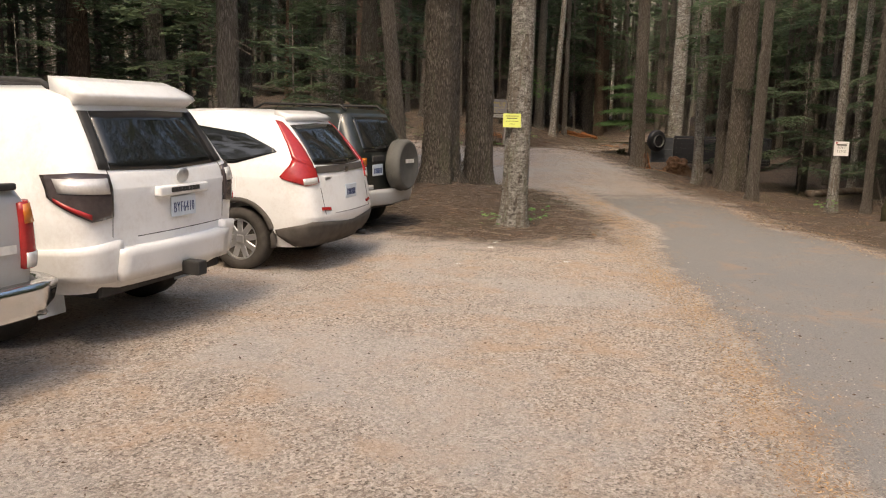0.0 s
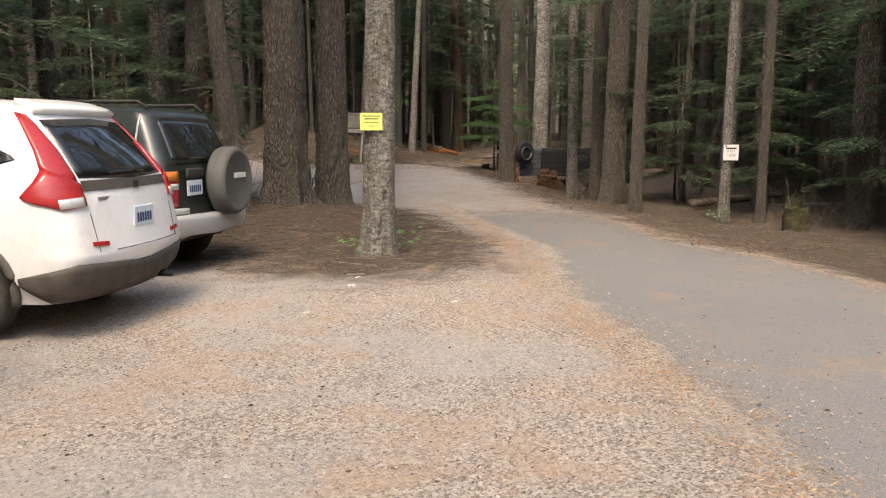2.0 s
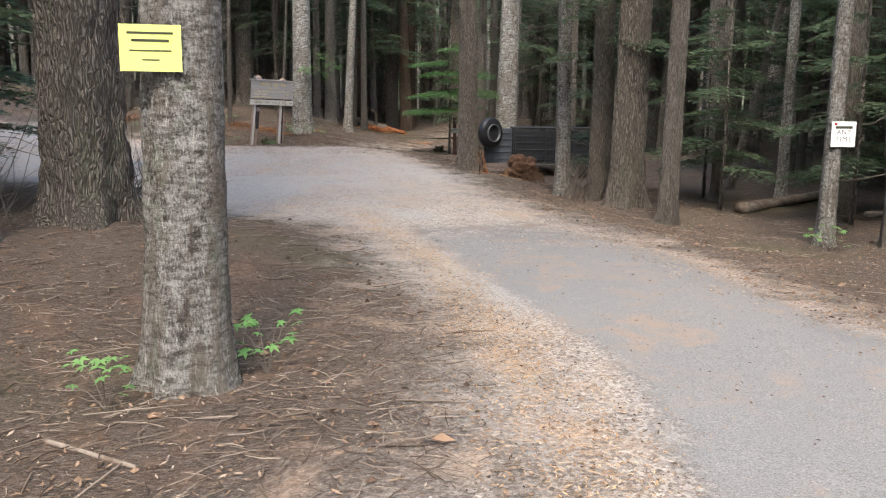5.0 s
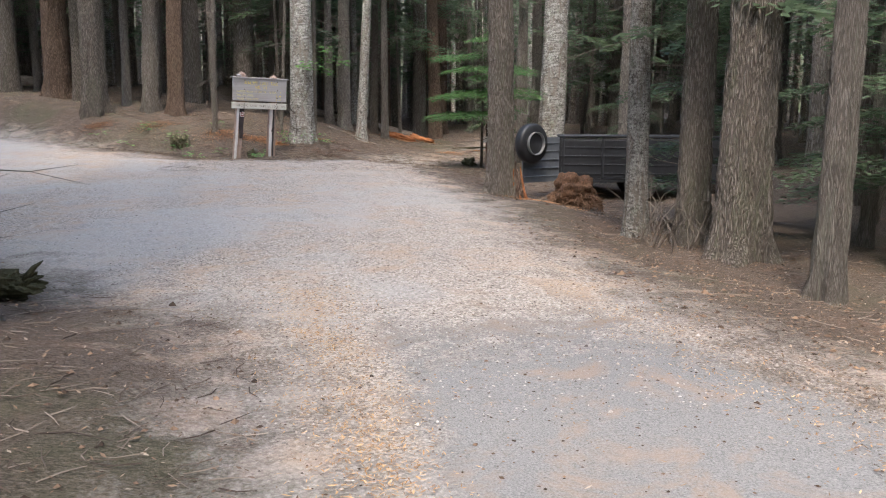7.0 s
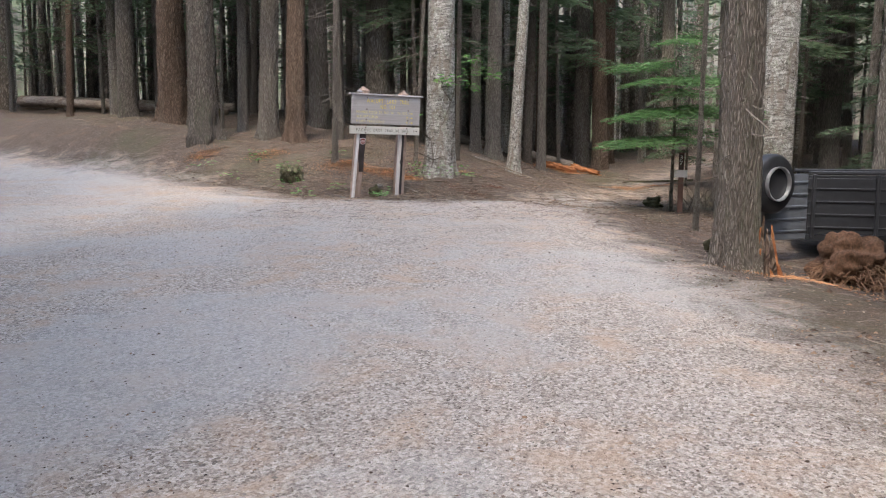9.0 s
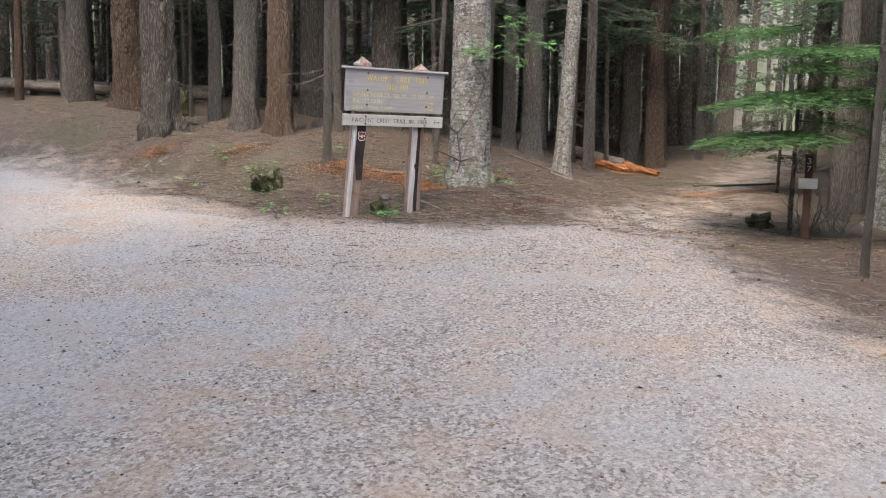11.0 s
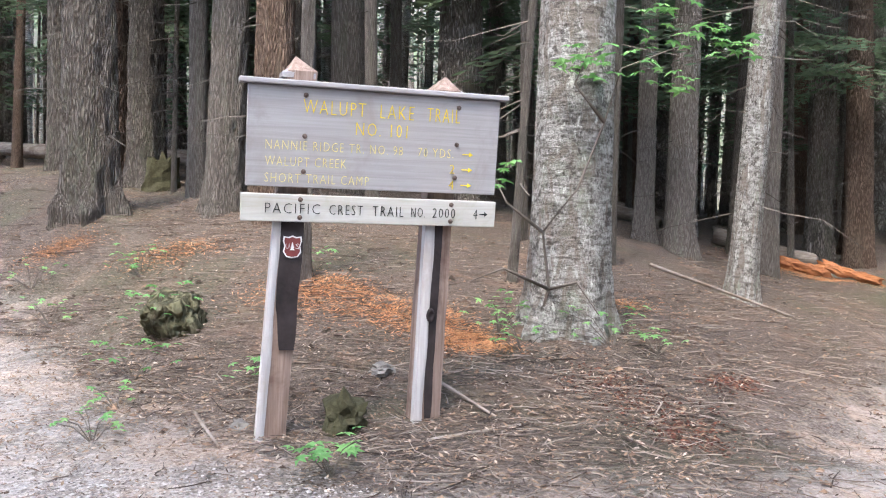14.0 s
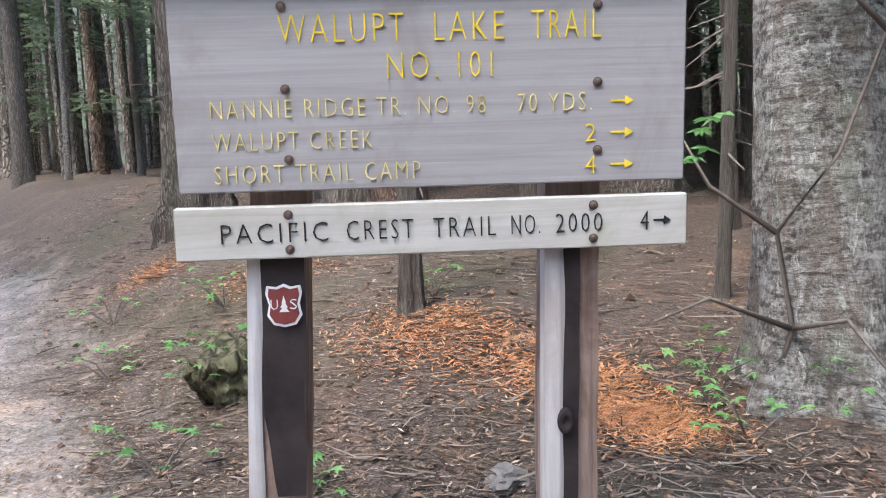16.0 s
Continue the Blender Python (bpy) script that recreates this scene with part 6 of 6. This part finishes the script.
log(5.0, 44.6, 6.7, 44.1, 0.17, LOG_WOOD, "grey weathered fallen log lying in litter", 2)
log(5.75, 43.2, 6.6, 42.9, 0.12, ROT_WOOD, "crumbling orange rotten log", 4, 0, "rotten_log", 0.3)
log(6.5, 43.1, 7.15, 42.2, 0.09, ROT_WOOD, "splintered orange rotten branch end", 6, 0.1, "rotten_log", 0.3)
log(-14, 50, -5, 47.5, 0.22, LOG_WOOD, "long grey fallen trunk far back among trees", 8, 0.15)
log(-12, 46.5, -4.5, 44.8, 0.16, LOG_WOOD, "long grey fallen trunk far back among trees", 9, 0.25)
log(2.2, 45.2, 4.0, 44.4, 0.16, LOG_WOOD, "short fallen log on the forest floor", 10)
log(7.6, 40.6, 9.6, 41.0, 0.03, DARK_DUFF, "low dark log step across the trail", 13, -0.03, "trail_step", 0.1)
log(3.35, 36.2, 4.75, 36.9, 0.018, LOG_WOOD, "thin fallen branch leaning on the bank", 14, 0.35, "fallen_branch")
log(10.2, 19.2, 13.6, 20.4, 0.05, LOG_WOOD, "thin fallen pole in the undergrowth", 15, 0.05, "fallen_branch")
log(9.0, 20.6, 12.5, 22.6, 0.1, LOG_WOOD, "fallen log in the undergrowth", 16)
log(0.55, 12.5, 0.98, 12.1, 0.014, LOG_WOOD, "thin dead stick on dusty soil", 17, 0, "stick")
log(0.6, 11.35, 0.8, 11.4, 0.01, LOG_WOOD, "pale wood splinter on gravel", 18, 0, "stick")
log(1.95, 33.25, 2.35, 33.0, 0.012, LOG_WOOD, "thin dead stick behind the sign", 19, 0.08, "stick")
log(0.6, 32.9, 1.05, 32.3, 0.012, LOG_WOOD, "thin dead stick near sign post", 20, 0, "stick")
log(2.05, 32.6, 2.5, 32.9, 0.012, LOG_WOOD, "thin dead stick near sign post", 22, 0, "stick")


def thicket(x, y, r, h, n, seed):
    """A tangle of dead upright twigs."""
    rnd = random.Random(seed)
    v, f = [], []
    for _ in range(n):
        a, d = rnd.uniform(0, 6.28), r * math.sqrt(rnd.random())
        p = Vector((d * math.cos(a), d * math.sin(a), 0))
        pts = [tuple(p)]
        q = p.copy()
        way = Vector((rnd.uniform(-0.6, 0.6), rnd.uniform(-0.6, 0.6), 1)).normalized()
        for k in range(3):
            way = (way + Vector((rnd.uniform(-0.5, 0.5), rnd.uniform(-0.5, 0.5), rnd.uniform(-0.45, 0.15)))).normalized()
            q = q + way * h * rnd.uniform(0.2, 0.42)
            pts.append(tuple(q))
        t = rnd.uniform(0.004, 0.01)
        tube_data(pts, [t, t * 0.8, t * 0.55, t * 0.2], 3, v, f)
    ob = new("dead_thicket", raw_mesh("dead_thicket", v, f, DEAD_WOOD))
    ob.matrix_world = pose(x, y, on_land(x, y) - 0.02)
    tagged(ob, "tangle of dead grey twigs at a trunk's foot", "brush", kind="stuff")


thicket(0.15, 18.2, 0.4, 1.1, 60, 1)
thicket(-1.5, 17.6, 0.6, 1.3, 80, 2)
thicket(7.2, 22.5, 0.5, 1.0, 60, 3)
thicket(-3.0, 14.6, 0.9, 1.2, 90, 4)
thicket(7.9, 34.6, 0.4, 0.8, 50, 5)
thicket(9.6, 16.6, 0.8, 0.9, 60, 6)


def burnt_stub():
    """Splintered orange rot at the foot of the roadside fir."""
    ob = thing("rotten_stub", pose(6.12, 26.22, on_land(6.12, 26.22)), "splintered orange rotten wood at a fir's foot", "stump")
    rnd = random.Random(2)
    for k in range(16):
        x, y = rnd.uniform(-0.06, 0.12), rnd.uniform(-0.1, 0.08)
        h = rnd.uniform(0.1, 0.6) * (1 if k % 3 else 0.5)
        v, f = [], []
        tube_data([(x * 1.6, y * 1.6, -0.05), (x * 1.2, y * 1.2, h * 0.4), (x * 0.7, y * 0.7, h)], [0.035, 0.028, 0.008], 5, v, f)
        part("splinter", raw_mesh("splinter", v, f, ROT_WOOD if k % 2 else BARK_RED), None, ob)


burnt_stub()


# ---- loose litter: too many to count ----
def litter_material(name, stops, rough=0.9):
    m, nt, b = material(name, rough, 0, 0.15)
    geo = put(nt, "ShaderNodeNewGeometry").outputs["Random Per Island"]
    nt.links.new(ramp(nt, geo, stops), b.inputs["Base Color"])
    return m


PEBBLE = litter_material("mixed_gravel", ((0.0, (0.09, 0.075, 0.065)), (0.3, (0.27, 0.23, 0.2)), (0.65, (0.36, 0.315, 0.28)), (1.0, (0.46, 0.42, 0.38))))
CHIP = litter_material("bark_chips", ((0.0, (0.035, 0.025, 0.018)), (0.5, (0.1, 0.065, 0.045)), (1.0, (0.26, 0.17, 0.11))))
FLAKE = litter_material("dry_litter", ((0.0, (0.06, 0.04, 0.028)), (0.4, (0.16, 0.11, 0.075)), (0.75, (0.26, 0.17, 0.105)), (1.0, (0.4, 0.33, 0.26))))
TWIG = litter_material("dead_twig_litter", ((0.0, (0.05, 0.036, 0.029)), (0.5, (0.13, 0.098, 0.075)), (1.0, (0.27, 0.22, 0.18))))


def strip_points(rnd, n, test, zones):
    pts = []
    while len(pts) < n:
        x0, x1, y0, y1 = rnd.choice(zones)
        xs = np.array([rnd.uniform(x0, x1) for _ in range(400)])
        ys = np.array([rnd.uniform(y0, y1) for _ in range(400)])
        ok = test(xs, ys)
        zs = land(xs, ys)
        pts += [(x, y, z) for x, y, z, k in zip(xs, ys, zs, ok) if k]
    return pts[:n]


def grains(name, pts, size, flat, mat, label, rnd, category):
    verts, faces = [], []
    for x, y, z in pts:
        s = rnd.uniform(*size) * (1 if rnd.random() < 0.93 else 1.7)
        a = rnd.uniform(0, 6.28)
        c, d = math.cos(a), math.sin(a)
        b = len(verts)
        for px, py, pz in ((1, 0, 0), (0, 0.75, 0.1), (-0.9, 0.1, 0), (0.1, -0.7, 0), (0.1, 0.1, 0.7)):
            j = [rnd.uniform(0.7, 1.25) for _ in range(3)]
            qx, qy = px * j[0] * s, py * j[1] * s
            verts.append((x + qx * c - qy * d, y + qx * d + qy * c, z + 0.004 + (pz * j[2]) * s * flat))
        faces += [(b, b + 1, b + 4), (b + 1, b + 2, b + 4), (b + 2, b + 3, b + 4), (b + 3, b, b + 4)]
    tagged(new(name, raw_mesh(name, verts, faces, mat)), label, category, kind="stuff")


def flakes(name, pts, size, mat, label, rnd, wide=(0.15, 0.4)):
    verts, faces = [], []
    for x, y, z in pts:
        l, w = rnd.uniform(*size), rnd.uniform(*wide)
        a = rnd.uniform(0, 6.28)
        d = Vector((math.cos(a), math.sin(a), rnd.uniform(-0.25, 0.35))) * l
        s = Vector((-math.sin(a), math.cos(a), rnd.uniform(-0.3, 0.3))) * l * w
        p = Vector((x, y, z + 0.016))
        b = len(verts)
        verts.extend((tuple(p - d), tuple(p - s), tuple(p + d), tuple(p + s)))
        faces.append((b, b + 1, b + 2, b + 3))
    tagged(new(name, raw_mesh(name, verts, faces, mat)), label, "litter", kind="stuff")


def twigs(name, pts, length, mat, label, rnd):
    verts, faces = [], []
    for x, y, z in pts:
        l = rnd.uniform(*length) * (1 if rnd.random() < 0.9 else 2)
        a = rnd.uniform(0, 6.28)
        d = Vector((math.cos(a), math.sin(a), rnd.uniform(-0.05, 0.12))) * l
        k = Vector((-d.y, d.x, 0)) * rnd.uniform(-0.15, 0.15)
        p = Vector((x, y, z + 0.015))
        r = rnd.uniform(0.0014, 0.0036) * (1 + l)
        tube_data([tuple(p - d / 2), tuple(p + k), tuple(p + d / 2)], [r, r * 0.9, r * 0.4], 3, verts, faces)
    tagged(new(name, raw_mesh(name, verts, faces, mat)), label, "litter", kind="stuff")


def scatter():
    rnd = random.Random(77)
    lane = [(-3, 6, 2, 9), (-2, 6, 6, 14), (1, 6, 12, 22), (-3, 6, 20, 31), (-1, 5, 26, 32), (0, 5, 29, 32)]
    floor = [(-3, 2.6, 11.5, 20), (-1.5, 3.2, 11.5, 16), (5, 7.5, 12, 24), (5.4, 9, 12, 24), (5, 9, 24, 34), (-4, 5, 31.5, 37), (-2, 4, 31.8, 35), (-1, 3.5, 32, 34), (4, 8, 31, 42), (-8, 6, 34, 44), (-6, 5, 33, 40), (-4, 4, 33, 38), (-7, -0.5, 34, 41)]
    grains("gravel_stones", strip_points(rnd, 42000, lambda x, y: (open_dist(x, y) > 0.1) & ~((x > 3.1) & (x < 5.6) & (y < 17)), lane), (0.004, 0.012), 0.8, PEBBLE, "loose mixed gravel stones on dusty lane", rnd, "gravel")
    grains("bark_bits", strip_points(rnd, 9000, lambda x, y: (open_dist(x, y) > -0.5) & ~((x > 3.2) & (x < 5.6) & (y < 16) & (np.sin(x * 91 + y * 57) < 0.7)), lane), (0.004, 0.013), 0.6, CHIP, "dark bark bits and cones on gravel", rnd, "litter")
    grains("cone_litter", strip_points(rnd, 5000, lambda x, y: open_dist(x, y) < 0.2, floor), (0.012, 0.032), 0.8, CHIP, "dark cones and bark bits on forest floor", rnd, "litter")
    flakes("needle_flakes", strip_points(rnd, 100000, lambda x, y: open_dist(x, y) < 0.9, floor), (0.007, 0.025), FLAKE, "dry brown needle and bark flakes", rnd)
    flakes("lane_flakes", strip_points(rnd, 8000, lambda x, y: open_dist(x, y) > 0.0, lane), (0.006, 0.02), FLAKE, "dry needles blown over the gravel", rnd)
    twigs("twig_litter", strip_points(rnd, 14000, lambda x, y: open_dist(x, y) < 0.1, floor), (0.04, 0.24), TWIG, "dead twigs lying on the forest floor", rnd)
    twigs("lane_twigs", strip_points(rnd, 260, lambda x, y: open_dist(x, y) > 0.0, lane), (0.04, 0.14), TWIG, "short dead twigs on the gravel", rnd)
    # Bright orange flakes put sun flecks into colour; some stand for rot dust.
    red = litter_material("sunfleck_rot_orange", ((0.0, (0.22, 0.09, 0.04)), (0.5, (0.46, 0.21, 0.09)), (1.0, (0.6, 0.34, 0.17))))
    spots = [(0.6, 34.75, 0.5), (1.4, 34.4, 0.45), (1.75, 34.25, 0.35), (2.05, 34.0, 0.3), (2.0, 34.05, 0.25), (0.9, 34.6, 0.5), (-2.6, 36.1, 0.4), (-1.1, 35.7, 0.5), (2.9, 36.0, 0.5), (6.4, 42.4, 0.9), (7.4, 39.4, 0.5), (8.4, 39.6, 0.6), (6.3, 42.6, 0.7), (5.6, 43.0, 0.6), (6.5, 26.2, 0.6)]
    pts = []
    for _ in range(26000):
        cx, cy, r = rnd.choice(spots)
        x, y = cx + rnd.gauss(0, r * 0.55), cy + rnd.gauss(0, r * 0.35)
        pts.append((x, y, on_land(x, y)))
    flakes("red_needle_drift", pts, (0.012, 0.034), red, "reddish needle flakes coloured bright orange as sun flecks and rot dust", rnd, (0.09, 0.2))
    drift = litter_material("orange_needle_drift", ((0.0, (0.2, 0.11, 0.05)), (0.5, (0.42, 0.25, 0.12)), (1.0, (0.58, 0.4, 0.22))))
    pts = []
    for k in range(26000):
        y = rnd.uniform(2.5, 20)
        if k % 4:
            x = float(np.interp(y, [2, 4, 6, 10.4, 13, 16.6, 18.7, 22], [1.95, 2.1, 2.45, 2.65, 3.0, 3.2, 3.0, 2.9])) + rnd.gauss(-0.1, 0.13 + 0.1 * math.sin(y * 1.7) ** 2)
        else:
            x = float(np.interp(y, [2, 12, 13.5, 16.5, 20], [5.9, 5.7, 5.6, 5.2, 4.8])) + rnd.gauss(0.1, 0.22)
        pts.append((x, y, on_land(x, y)))
    flakes("road_edge_needles", pts, (0.007, 0.02), drift, "orange dry needles drifted along the asphalt edges", rnd, (0.1, 0.25))
    crumb = litter_material("red_rot_crumbs", ((0.0, (0.03, 0.014, 0.01)), (0.6, (0.09, 0.038, 0.024)), (1.0, (0.17, 0.08, 0.05))))
    pts = []
    for _ in range(1500):
        cx, cy, r = rnd.choice(((3.37, 33.05, 0.2), (3.3, 33.35, 0.3), (3.75, 33.9, 0.16), (2.95, 33.6, 0.28)))
        x, y = rnd.gauss(cx, r * 0.6), rnd.gauss(cy, r * 0.6)
        pts.append((x, y, on_land(x, y)))
    grains("rotten_wood_crumbs", pts, (0.006, 0.018), 0.8, crumb, "crumbled dark red rotten wood on the bank", rnd, "litter")
    bits = [(x, y) for x, y in ((0.61, 10.58), (0.72, 11.1), (1.5, 9.6), (0.2, 9.4))]
    for i, (x, y) in enumerate(bits):
        v, f = [], []
        leaf_fan(v, f, (0, 0, 0.012), 0.08 if i == 0 else 0.05, rnd, 0.15)
        ob = new("dry_leaf", raw_mesh("dry_leaf", v, f, OFFWHITE))
        ob.matrix_world = pose(x, y, on_land(x, y))
        tagged(ob, "pale dry leaf lying on gravel", "leaf")


scatter()
